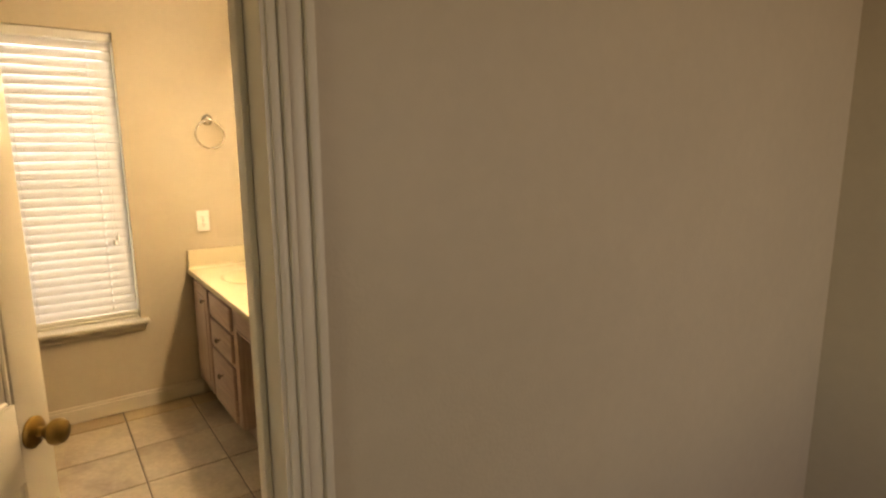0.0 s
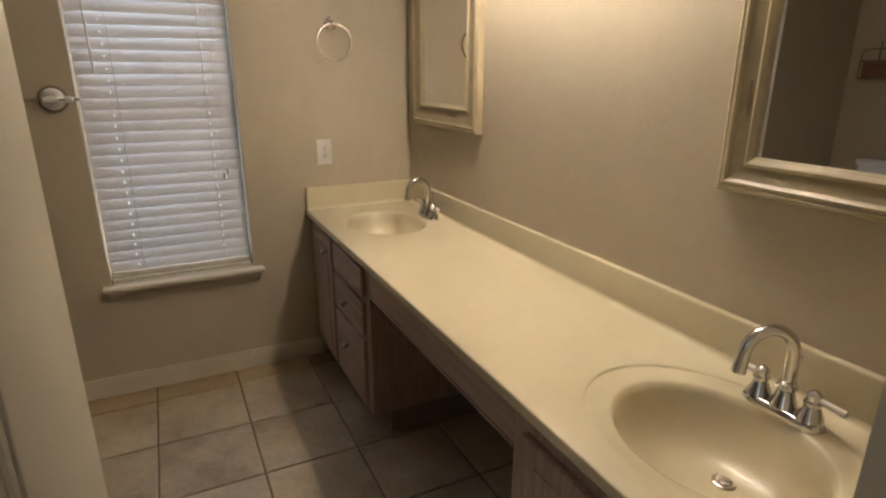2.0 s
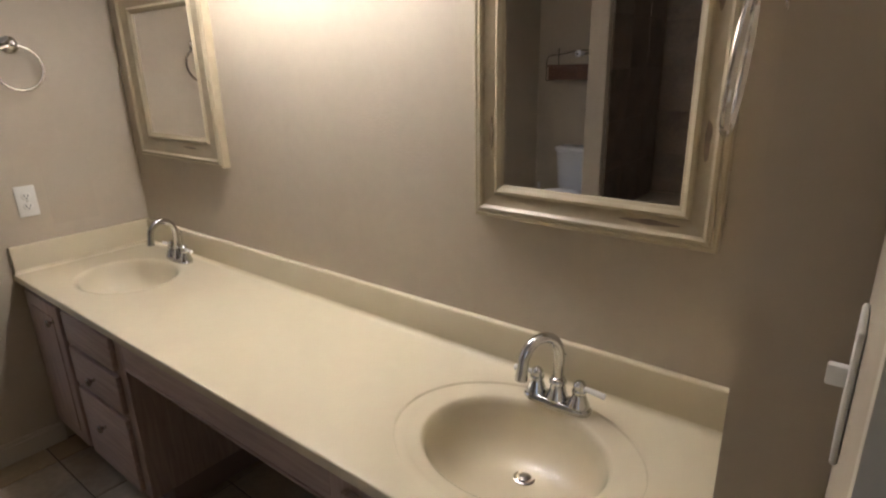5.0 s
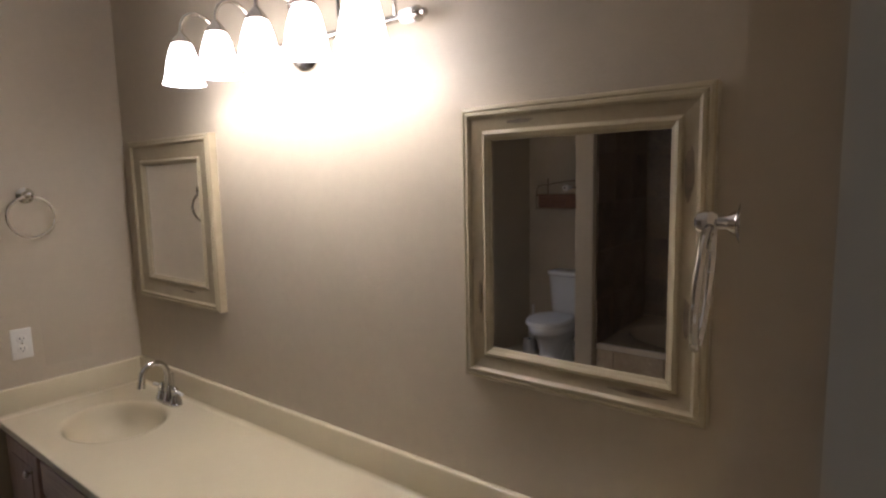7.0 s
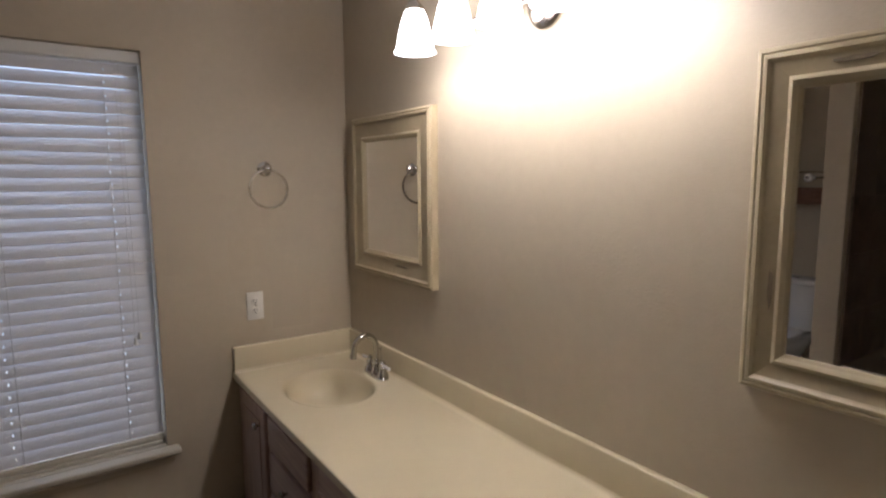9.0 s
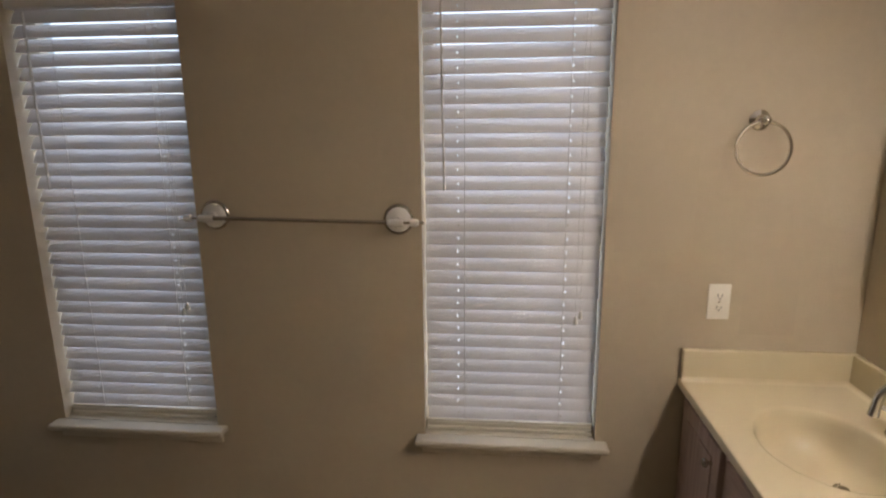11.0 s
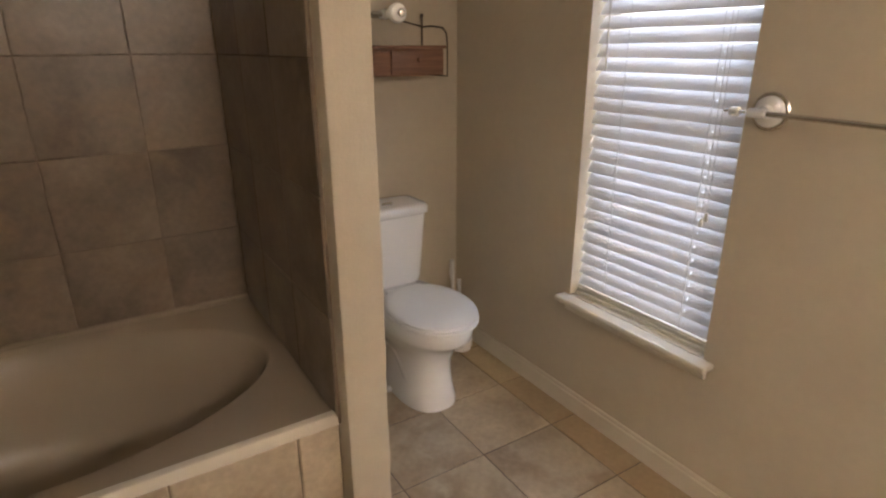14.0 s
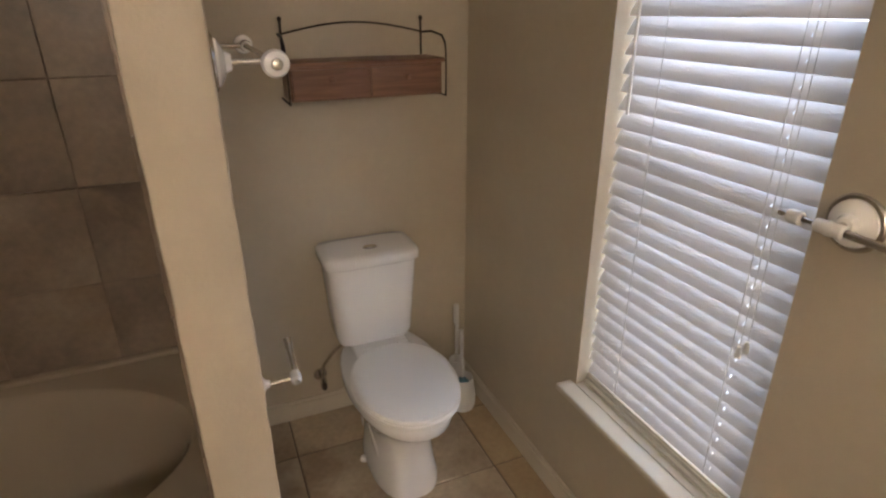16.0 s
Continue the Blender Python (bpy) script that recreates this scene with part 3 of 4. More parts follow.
def carcass(parent, y0, y1, z1=0.7145):
    bm = bmesh.new()
    bm_box(bm, -0.500, -0.003, y0, y0 + 0.018, 0.095, z1, 0.001, 1)
    bm_box(bm, -0.500, -0.003, y1 - 0.018, y1, 0.095, z1, 0.001, 1)
    bm_box(bm, -0.500, -0.003, y0 + 0.018, y1 - 0.018, 0.095, 0.113)
    bm_box(bm, -0.500, -0.482, y0 + 0.018, y1 - 0.018, 0.113, z1)
    part("body", bm, M_cab, parent)
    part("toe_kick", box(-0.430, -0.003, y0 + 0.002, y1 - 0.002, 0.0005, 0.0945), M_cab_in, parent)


ca = root("vanity_cabinet", "pickled oak vanity cabinet, one door and three drawers", "cabinet", group="vanity cabinets")
carcass(ca, -0.790, -0.001)
front("door", -0.335, -0.025, 0.115, 0.690, ca, (-0.288, 0.625), M_cab)
front("drawer", -0.745, -0.375, 0.575, 0.690, ca, None, M_cab_h)
front("drawer", -0.745, -0.375, 0.415, 0.555, ca, (-0.56, 0.485), M_cab_h)
front("drawer", -0.745, -0.375, 0.115, 0.395, ca, (-0.56, 0.300), M_cab_h)

cb = root("vanity_cabinet", "pickled oak sink cabinet with two doors", "cabinet", group="vanity cabinets")
carcass(cb, VEND, -1.740)
front("door", -2.095, -1.790, 0.115, 0.665, cb, (-2.03, 0.615), M_cab)
front("door", -2.410, -2.110, 0.115, 0.665, cb, (-2.175, 0.615), M_cab)

ap = root("vanity_apron", "pickled oak apron board over the knee space", "apron")
part("board", box(-0.500, -0.480, -1.7395, -0.7905, 0.600, 0.7145, 0.002, 1), M_cab_h, ap)
part("bottom_edge", box(-0.503, -0.478, -1.7395, -0.7905, 0.590, 0.5995, 0.003, 2), M_cab_h, ap)
for y0, y1 in ((-0.809, -0.791), (-1.739, -1.721)):
    part("cleat", box(-0.4795, -0.452, y0, y1, 0.600, 0.7145, 0.002, 1), M_cab, ap)


# ---------------------------------------------------------------- faucets
def faucet(x, y, z, swing=0.0):
    f = root("faucet", "chrome two-handle arc faucet with white lever tips", "faucet", group="vanity faucets", m=pose(x, y, z))
    bm = bmesh.new()
    seg = 40
    rings = []
    for hw, hl, h in ((0.026, 0.078, 0), (0.0265, 0.0785, 0.008), (0.022, 0.074, 0.015), (0.018, 0.07, 0.017), (0.006, 0.05, 0.0185)):
        rings.append([])
        for i in range(seg):
            a = 2 * math.pi * i / seg
            ca_, sa_ = math.cos(a), math.sin(a)
            rings[-1].append(bm.verts.new((hw * math.copysign(abs(ca_) ** 0.6, ca_), hl * math.copysign(abs(sa_) ** 0.75, sa_), h)))
    for a, b in zip(rings, rings[1:]):
        for i in range(seg):
            bm.faces.new((a[i], a[(i + 1) % seg], b[(i + 1) % seg], b[i]))
    bm.faces.new(rings[-1])
    bm.faces.new(rings[0])
    part("base", bm, M_chrome, f)
    part("hub", lathe([(0.025, 0.015), (0.024, 0.020), (0.019, 0.032), (0.0150, 0.050), (0.0190, 0.054), (0.0190, 0.059), (0.0145, 0.063), (0.015, 0.068), (0.010, 0.071), (0, 0.071)], seg=24), M_chrome, f)
    pts = [(0, 0, 0.066), (0, 0, 0.120)]
    for i in range(1, 13):
        a = math.pi * i / 12 * 1.02
        pts.append((-0.048 + 0.048 * math.cos(a), 0, 0.122 + 0.052 * math.sin(a)))
    pts += [(-0.098, 0, 0.108), (-0.100, 0, 0.090)]
    cs, sn = math.cos(radians(swing)), math.sin(radians(swing))
    pts = [(a * cs, -a * sn, c) for a, b, c in pts]
    part("spout", tube(pts, [0.0118] * (len(pts) - 2) + [0.0126, 0.0134], 16), M_chrome, f)
    for s in (-1, 1):
        h = part("handle", lathe([(0.024, 0.015), (0.0225, 0.021), (0.0165, 0.034), (0.0135, 0.044), (0.0160, 0.048), (0.0160, 0.052), (0.0125, 0.056), (0.0135, 0.066), (0.009, 0.073), (0.004, 0.076), (0, 0.0765)], pose(0, s * 0.051, 0), 20), M_chrome, f)
        part("lever", tube([(0, s * 0.055, 0.060), (-0.001, s * 0.075, 0.060), (-0.002, s * 0.108, 0.058)], [0.0045, 0.0058, 0.0068], 12), M_ceramic, h, "white ceramic lever")
    part("lift_rod", lathe([(0.0022, 0.01), (0.0022, 0.105), (0.005, 0.107), (0.0055, 0.114), (0, 0.118)], pose(0.022, 0, 0), 10), M_chrome, f)
    return f


faucet(-0.076, -0.378, CT - 0.004)
faucet(-0.098, -2.050, CT - 0.004, 24)


# ---------------------------------------------------------------- framed mirrors
def mirror(y0, y1, z0, z1, fw, label, worn):
    m = root("framed_mirror", label, "mirror", group="vanity mirrors")
    depth = 0.034
    part("mirror_glass", box(-0.016, -0.0135, y0 + fw - 0.004, y1 - fw + 0.004, z0 + fw - 0.004, z1 - fw + 0.004), M_mirror, m, "silvered mirror glass")
    part("backing", box(-0.0134, -0.0006, y0 + 0.012, y1 - 0.012, z0 + 0.012, z1 - 0.012), M_worn, m)
    # moulding section: distance in from the outer edge, stand-off from the wall
    sec = [(0.0, 0.001), (0.0, 0.026), (0.003, 0.030), (0.009, 0.0325), (0.012, 0.030), (0.015, 0.033), (0.021, 0.034), (0.025, 0.030), (0.028, 0.027),
           (fw - 0.024, 0.022), (fw - 0.021, 0.026), (fw - 0.015, 0.029), (fw - 0.010, 0.026), (fw - 0.007, 0.023), (fw - 0.002, 0.020), (fw, 0.0145)]

    def leg(a, b, ina, inb, name):
        bm = bmesh.new()
        A = [bm.verts.new((-d, a[0] + ina[0] * s, a[1] + ina[1] * s)) for s, d in sec]
        B = [bm.verts.new((-d, b[0] + inb[0] * s, b[1] + inb[1] * s)) for s, d in sec]
        for i in range(len(sec) - 1):
            f = bm.faces.new((A[i], A[i + 1], B[i + 1], B[i]))
            f.material_index = 1 if i in (2, 3, 5, 6, 10, 11, 12) else 0
        o = part(name, bm, M_frame, m, angle=28)
        o.data.materials.append(M_frame_hi)
        return o

    leg((y0, z0), (y1, z0), (1, 1), (-1, 1), "rail")
    leg((y1, z1), (y0, z1), (-1, -1), (1, -1), "rail")
    leg((y0, z1), (y0, z0), (1, -1), (1, 1), "stile")
    leg((y1, z0), (y1, z1), (-1, 1), (-1, -1), "stile")
    for yy, zz, w, h in worn:
        bm = bmesh.new()
        cx = -0.0262
        n = 16
        rnd = random.Random(int(yy * 1000 + zz * 100))
        ring = [bm.verts.new((cx, yy + w * (1 + rnd.uniform(-.25, .25)) * math.cos(2 * math.pi * i / n), zz + h * (1 + rnd.uniform(-.25, .25)) * math.sin(2 * math.pi * i / n))) for i in range(n)]
        back = [bm.verts.new((cx + 0.006, v.co.y, v.co.z)) for v in ring]
        bm.faces.new(ring)
        for i in range(n):
            bm.faces.new((ring[i], ring[(i + 1) % n], back[(i + 1) % n], back[i]))
        part("worn_patch", bm, M_worn, m, "rubbed brown patch")
    return m


mirror(-2.320, -1.778, 1.128, 1.757, 0.078, "cream distressed framed mirror beside the vanity light", ((-2.278, 1.60, 0.008, 0.05), (-2.19, 1.170, 0.05, 0.005), (-2.280, 1.33, 0.006, 0.035), (-1.824, 1.32, 0.004, 0.04), (-1.93, 1.718, 0.035, 0.004)))
mirror(-0.713, -0.114, 1.140, 1.774, 0.101, "cream distressed framed mirror in the window corner", ((-0.5, 1.198, 0.04, 0.004),))


# ---------------------------------------------------------------- vanity light
vl = root("vanity_light", "five-arm chrome vanity light, opal bell shades lit", "wall light")
LY = [-0.830, -1.024, -1.218, -1.412, -1.606]
LX, LZ = -0.162, 1.980
part("back_plate", lathe([(0.066, 0.0005), (0.066, 0.008), (0.058, 0.016), (0.03, 0.024), (0, 0.026)], pose(0, -1.218, LZ, 0, -90, 0), 32), M_nickel, vl)
part("bar", tube([(-0.050, -0.809, LZ), (-0.050, -1.627, LZ)], 0.0095, 14), M_nickel, vl)
part("stem", tube([(-0.02, -1.218, LZ), (-0.050, -1.218, LZ)], 0.012, 12), M_nickel, vl)
for s, y in ((1, -0.809), (-1, -1.627)):
    c = part("collar", lathe([(0.011, 0), (0.016, 0.004), (0.0185, 0.028), (0.016, 0.042), (0.012, 0.045), (0, 0.045)], pose(-0.050, y, LZ, -90 if s > 0 else 90, 0, 0), 20), M_ceramic, vl, "white ceramic collar")
    part("finial", lathe([(0.017, 0.045), (0.019, 0.049), (0.017, 0.056), (0.008, 0.060), (0.010, 0.068), (0.008, 0.074), (0, 0.078)], pose(-0.050, y, LZ, -90 if s > 0 else 90, 0, 0), 20), M_nickel, c)
for y in LY:
    pts = [(-0.050, y, LZ), (-0.050, y, 2.070)]
    for i in range(1, 11):
        a = math.pi * i / 10
        pts.append((-0.106 + 0.056 * math.cos(a), y, 2.070 + 0.052 * math.sin(a)))
    pts += [(LX, y, 2.052)]
    part("arm", tube(pts, 0.0058, 10), M_nickel, vl)
    part("cup", lathe([(0.008, 0.030), (0.014, 0.024), (0.030, 0.004), (0.033, -0.006), (0.031, -0.008), (0, -0.006)], pose(LX, y, 2.031) @ Matrix.Scale(0.9, 4), 24), M_nickel, vl)
    sh = [(0.030, 0.0), (0.036, -0.012), (0.045, -0.036), (0.053, -0.068), (0.059, -0.100), (0.064, -0.124), (0.071, -0.140)]
    sh2 = [(r - 0.003, z) for r, z in reversed(sh)]
    s_ = part("shade", lathe(sh + sh2, pose(LX, y, 2.027) @ Matrix.Scale(0.88, 4), 32), M_shade, vl, "lit white opal glass bell shade", angle=80)
    part("bulb", lathe([(0, 0.03), (0.014, 0.026), (0.024, 0.008), (0.026, -0.008), (0.018, -0.024), (0, -0.031)], pose(LX, y, 1.980) @ Matrix.Scale(0.85, 4), 16), M_bulb, s_)
    lamp = new("vanity_bulb_light", bpy.data.lights.new("vanity_bulb_light", "POINT"))
    lamp.data.energy, lamp.data.color, lamp.data.shadow_soft_size = BULB_W, (1.0, 0.95, 0.88), 0.028
    lamp.location = (LX - 0.008, y, 1.916)


# ---------------------------------------------------------------- towel rings and bars
def towel_ring(m, label, R=0.076, turn=0):
    """Wall plane is z = 0 of the pose, the ring hangs along -y."""
    t = root("towel_ring", label, "towel ring", group="towel rings", m=m)
    part("rosette", lathe([(0.029, 0.0005), (0.030, 0.006), (0.025, 0.010), (0.015, 0.014), (0.011, 0.022), (0, 0.022)], seg=24), M_ring, t)
    part("post", lathe([(0.009, 0.02), (0.008, 0.034), (0.013, 0.040), (0.0145, 0.048), (0.012, 0.056), (0.005, 0.060), (0, 0.060)], seg=20), M_ring, t)
    part("ring", torus(R, 0.0052, pose(0, -R - 0.004, 0.048, -4, turn, 0)), M_ring, t)
    return t


towel_ring(pose(-0.368, 0, 1.570, 90, 0, 0), "chrome towel ring on the window wall above the outlet")
towel_ring(pose(-0.385, VANITY_END, 1.540, 90, 0, 180), "chrome towel ring on the wall beside the mirror", R=0.074, turn=7)


def bar_end(parent, m, outward, reach=0.066, fat=1.0):
    """Porcelain rosette, post and knuckle; bar runs along the pose's x, outward is the free side."""
    m = m @ Matrix.Diagonal((1.25, 1.25, 1.0, 1))
    part("rosette_ring", lathe([(0.039, 0.0005), (0.040, 0.004), (0.037, 0.008), (0.033, 0.009), (0, 0.009)], m, 28), M_nickel, parent)
    part("rosette", lathe([(0.033, 0.008), (0.032, 0.013), (0.024, 0.019), (0.015, 0.024), (0.011, 0.034), (0, 0.034)], m, 28), M_ceramic, parent, "white porcelain rosette")
    m = m @ Matrix.Diagonal((0.8, 0.8, 1.0, 1))
    part("post", lathe([(0.006, 0.030), (0.006, reach - 0.004)], m, 12), M_nickel, parent)
    k = m @ pose(0, 0, reach, 0, 90, 0)
    part("knuckle", lathe([(0.008, -0.026), (0.012, -0.022), (0.012, -0.010), (0.014, 0.0), (0.012, 0.010), (0.012, 0.022), (0.008, 0.026)], k, 18), M_ceramic, parent, "white porcelain knuckle")
    f = m @ pose(0, 0, reach, 0, 90 * outward, 0) @ Matrix.Diagonal((fat, fat, 1, 1))
    part("rod", lathe([(0.0042, 0.02), (0.0042, 0.050)], f, 12), M_nickel, parent)
    part("finial", lathe([(0.006, 0.046), (0.0115, 0.049), (0.0125, 0.056), (0.0125, 0.066), (0.0105, 0.072), (0.005, 0.075), (0, 0.075)], f, 16), M_ceramic, parent, "white porcelain finial")
    part("tip", lathe([(0.004, 0.073), (0.0035, 0.080), (0.0055, 0.084), (0.0045, 0.090), (0, 0.093)], f, 12), M_nickel, parent)


tb = root("towel_bar", "nickel towel bar with white porcelain posts between windows", "towel bar")
bar_end(tb, pose(-2.062, 0, 1.278, 90, 0, 0), -1)
bar_end(tb, pose(-1.446, 0, 1.268, 90, 0, 0), 1)
part("bar", tube([(-2.047, -0.066, 1.278), (-1.461, -0.066, 1.268)], 0.0065, 12), M_nickel, tb)

tb2 = root("towel_bar", "nickel towel bar with porcelain posts on the partition", "towel bar")
bar_end(tb2, pose(-2.62, -0.930, 1.518, 90, 0, 180), -1, 0.100, 1.9)
bar_end(tb2, pose(-3.08, -0.930, 1.518, 90, 0, 180), 1, 0.100, 1.9)
part("bar", tube([(-2.63, -0.830, 1.518), (-3.07, -0.830, 1.518)], 0.0065, 12), M_nickel, tb2)

tp = root("toilet_paper_holder", "empty porcelain and nickel toilet paper holder", "paper holder")
mm = pose(-2.93, -0.930, 0.632, 90, 0, 180)
part("rosette", lathe([(0.036, 0.0005), (0.036, 0.006), (0.026, 0.014), (0.014, 0.022), (0.010, 0.034), (0, 0.034)], mm, 24), M_ceramic, tp, "white porcelain rosette")
part("post", lathe([(0.0055, 0.03), (0.0055, 0.10)], mm, 12), M_nickel, tp)
part("knuckle", lathe([(0.008, -0.024), (0.015, -0.018), (0.016, 0), (0.015, 0.018), (0.008, 0.024), (0, 0.025)], mm @ pose(0, 0, 0.105, 0, 90, 0), 18), M_ceramic, tp)
part("roller_arm", tube([(-2.95, -0.824, 0.645), (-3.000, -0.826, 0.694)], 0.0085, 10), M_nickel, tp)
part("arm_end", tube([(-2.996, -0.826, 0.690), (-3.016, -0.828, 0.714)], 0.0115, 10), M_nickel, tp)


# ---------------------------------------------------------------- outlet
def outlet(x, z):
    o = root("wall_outlet", "white duplex outlet above the vanity", "outlet")
    part("plate", box(x - 0.034, x + 0.034, -0.006, -0.0005, z - 0.058, z + 0.058, 0.003, 2), M_plate, o)
    for s in (-1, 1):
        zc = z + s * 0.0195
        r = part("receptacle", lathe([(0.0165, 0.0055), (0.0165, 0.0078), (0.015, 0.0085), (0, 0.0085)], pose(x, 0, zc, 90, 0, 0), 20), M_plate, o)
        bm = bmesh.new()
        bm_box(bm, x - 0.0075, x - 0.0053, -0.0092, -0.0083, zc - 0.002, zc + 0.007)
        bm_box(bm, x + 0.0053, x + 0.0075, -0.0092, -0.0083, zc - 0.002, zc + 0.006)
        bm_box(bm, x - 0.0025, x + 0.0025, -0.0092, -0.0083, zc - 0.010, zc - 0.006)
        part("slots", bm, M_dark, r, "dark plug slots")
    part("screw", lathe([(0.003, 0.006), (0.003, 0.0072), (0, 0.0076)], pose(x, 0, z, 90, 0, 0), 10), M_nickel, o)


outlet(-0.431, 1.013)
sw = root("light_switch", "white toggle light switch beside the door", "light switch")
part("plate", box(-0.635, -0.565, WALL_S + 0.0005, WALL_S + 0.006, 1.165, 1.280, 0.003, 2), M_plate, sw)
part("toggle", box(-0.605, -0.595, WALL_S + 0.0055, WALL_S + 0.020, 1.218, 1.236, 0.002, 2), M_plate, sw)


# ---------------------------------------------------------------- wall shelf
ws = root("wall_shelf", "dark wire wall shelf with two reddish wooden drawers", "shelf")
SX, SY0, SY1, SZ0, SZ1 = -3.388, -0.685, -0.172, 1.326, 1.432
part("case", box(WALL_W + 0.0005, SX - 0.006, SY0, SY1, SZ0, SZ1, 0.002, 1), M_shelfwood, ws)
part("shelf_top", box(WALL_W + 0.0005, SX + 0.010, SY0 - 0.006, SY1 + 0.006, SZ1 + 0.0005, SZ1 + 0.014, 0.003, 2), M_shelfwood, ws)
for y0, y1 in ((SY0 + 0.006, -0.433), (-0.425, SY1 - 0.006)):
    d = part("drawer", box(SX - 0.008, SX + 0.006, y0, y1, SZ0 + 0.006, SZ1 - 0.008, 0.003, 2), M_shelfwood, ws)
    part("knob", lathe([(0.006, 0), (0.005, 0.006), (0.010, 0.010), (0.008, 0.014), (0, 0.015)], pose(SX + 0.006, (y0 + y1) / 2, (SZ0 + SZ1) / 2 + 0.012, 0, 90, 0), 12), M_shelfwood, d)
yl, yr = SY0 + 0.008, SY1 - 0.020
arch = [(-3.538, yl + (yr - yl) * i / 12, 1.524 + 0.034 * math.sin(math.pi * i / 12)) for i in range(13)]
part("arch_wire", tube(arch, 0.0032, 8), M_iron, ws)
for y in (yl, yr):
    part("upright", tube([(-3.538, y, SZ0), (-3.538, y, 1.562)], 0.004, 8), M_iron, ws)
    part("finial", lathe([(0.0, 0.012), (0.006, 0.008), (0.0075, 0.002), (0.005, -0.004), (0, -0.005)], pose(-3.538, y, 1.566), 12), M_iron, ws)
for y, yu in ((SY0 - 0.008, yl), (SY1 + 0.008, yr)):
    part("side_wire", tube([(-3.538, yu, 1.522), (-3.505, y, 1.526), (-3.47, y, 1.522), (-3.412, y, 1.516), (-3.382, y, 1.492), (-3.376, y, 1.455), (-3.376, y, SZ0 - 0.004), (-3.538, y, SZ0 - 0.004)], 0.0032, 8), M_iron, ws)


# ---------------------------------------------------------------- toilet
def loft(bm, rows, n=40, cap0=True, cap1=True):
    """Rows of (z, x back, x front, half width, power, y): egg outlines, front at +x."""
    rings = []
    for z, xb, xf, hw, p, y in rows:
        cx, hl = xb + (xf - xb) * 0.45, None
        ring = []
        for i in range(n):
            a = 2 * math.pi * i / n
            c, s = math.cos(a), math.sin(a)
            hx = (xf - cx) if c > 0 else (cx - xb)
            ring.append(bm.verts.new((cx + hx * math.copysign(abs(c) ** (2 / p), c), y + hw * math.copysign(abs(s) ** (2 / p), s), z)))
        rings.append(ring)
    for a, b in zip(rings, rings[1:]):
        for i in range(n):
            bm.faces.new((a[i], a[(i + 1) % n], b[(i + 1) % n], b[i]))
    if cap0:
        bm.faces.new(rings[0])
    if cap1:
        bm.faces.new(rings[-1])
    return bm


to = root("toilet", "white two-piece elongated toilet with closed lid", "toilet", m=Matrix.Diagonal((1, 1, 1.035, 1)))
TY = -0.458
TK = -0.464
bowl = [(0.0005, -3.36, -2.945, 0.122, 2.6, TY), (0.03, -3.36, -2.945, 0.122, 2.6, TY), (0.07, -3.36, -2.955, 0.114, 2.5, TY), (0.15, -3.36, -2.965, 0.108, 2.4, TY), (0.21, -3.37, -2.958, 0.113, 2.3, TY),
        (0.26, -3.39, -2.930, 0.137, 2.2, TY), (0.30, -3.42, -2.898, 0.162, 2.15, TY), (0.325, -3.45, -2.850, 0.170, 2.1, TY), (0.345, -3.47, -2.830, 0.179, 2.1, TY), (0.390, -3.47, -2.824, 0.180, 2.1, TY), (0.398, -3.465, -2.830, 0.174, 2.1, TY)]
part("bowl", loft(bmesh.new(), bowl), M_porc, to, angle=60)
part("deck", box(-3.527, -3.27, TY - 0.11, TY + 0.11, 0.335, 0.405, 0.012, 3), M_porc, to)
part("seat", loft(bmesh.new(), [(0.3985, -3.265, -2.820, 0.172, 2.15, TY), (0.402, -3.27, -2.814, 0.178, 2.15, TY), (0.412, -3.27, -2.814, 0.178, 2.15, TY), (0.416, -3.265, -2.820, 0.171, 2.15, TY)]), M_seat, to, "white plastic seat", angle=60)
part("lid", loft(bmesh.new(), [(0.4175, -3.265, -2.820, 0.170, 2.15, TY), (0.420, -3.27, -2.816, 0.177, 2.15, TY), (0.430, -3.27, -2.818, 0.175, 2.15, TY), (0.436, -3.26, -2.880, 0.162, 2.15, TY), (0.4385, -3.23, -2.95, 0.13, 2.1, TY), (0.4392, -3.15, -3.02, 0.05, 2, TY)]), M_seat, to, "white closed plastic lid", angle=60)
for s in (-1, 1):
    part("hinge", tube([(-3.272, TY + s * 0.05, 0.418), (-3.272, TY + s * 0.085, 0.418)], 0.011, 10), M_seat, to)
part("tank", loft(bmesh.new(), [(0.4055, -3.527, -3.350, 0.140, 6, TK), (0.43, -3.535, -3.340, 0.148, 6, TK), (0.60, -3.535, -3.330, 0.160, 6, TK), (0.722, -3.535, -3.322, 0.168, 6, TK)], 48), M_porc, to, angle=60)
part("tank_lid", loft(bmesh.new(), [(0.7225, -3.537, -3.318, 0.173, 6, TK), (0.727, -3.540, -3.312, 0.180, 6, TK), (0.752, -3.540, -3.312, 0.180, 6, TK), (0.760, -3.535, -3.320, 0.174, 6, TK), (0.763, -3.507, -3.35, 0.145, 5, TK)], 48), M_porc, to, angle=60)
for s_ in (-1, 1):
    yy = TY + s_ * 0.066
    part("trapway", tube([(-3.33, yy, 0.06), (-3.31, yy + s_ * 0.008, 0.16), (-3.24, yy + s_ * 0.012, 0.225), (-3.16, yy + s_ * 0.012, 0.205), (-3.10, yy + s_ * 0.008, 0.13), (-3.06, yy, 0.05), (-3.05, yy - s_ * 0.01, 0.012)], [0.03, 0.036, 0.038, 0.038, 0.036, 0.034, 0.03], 14), M_porc, to)
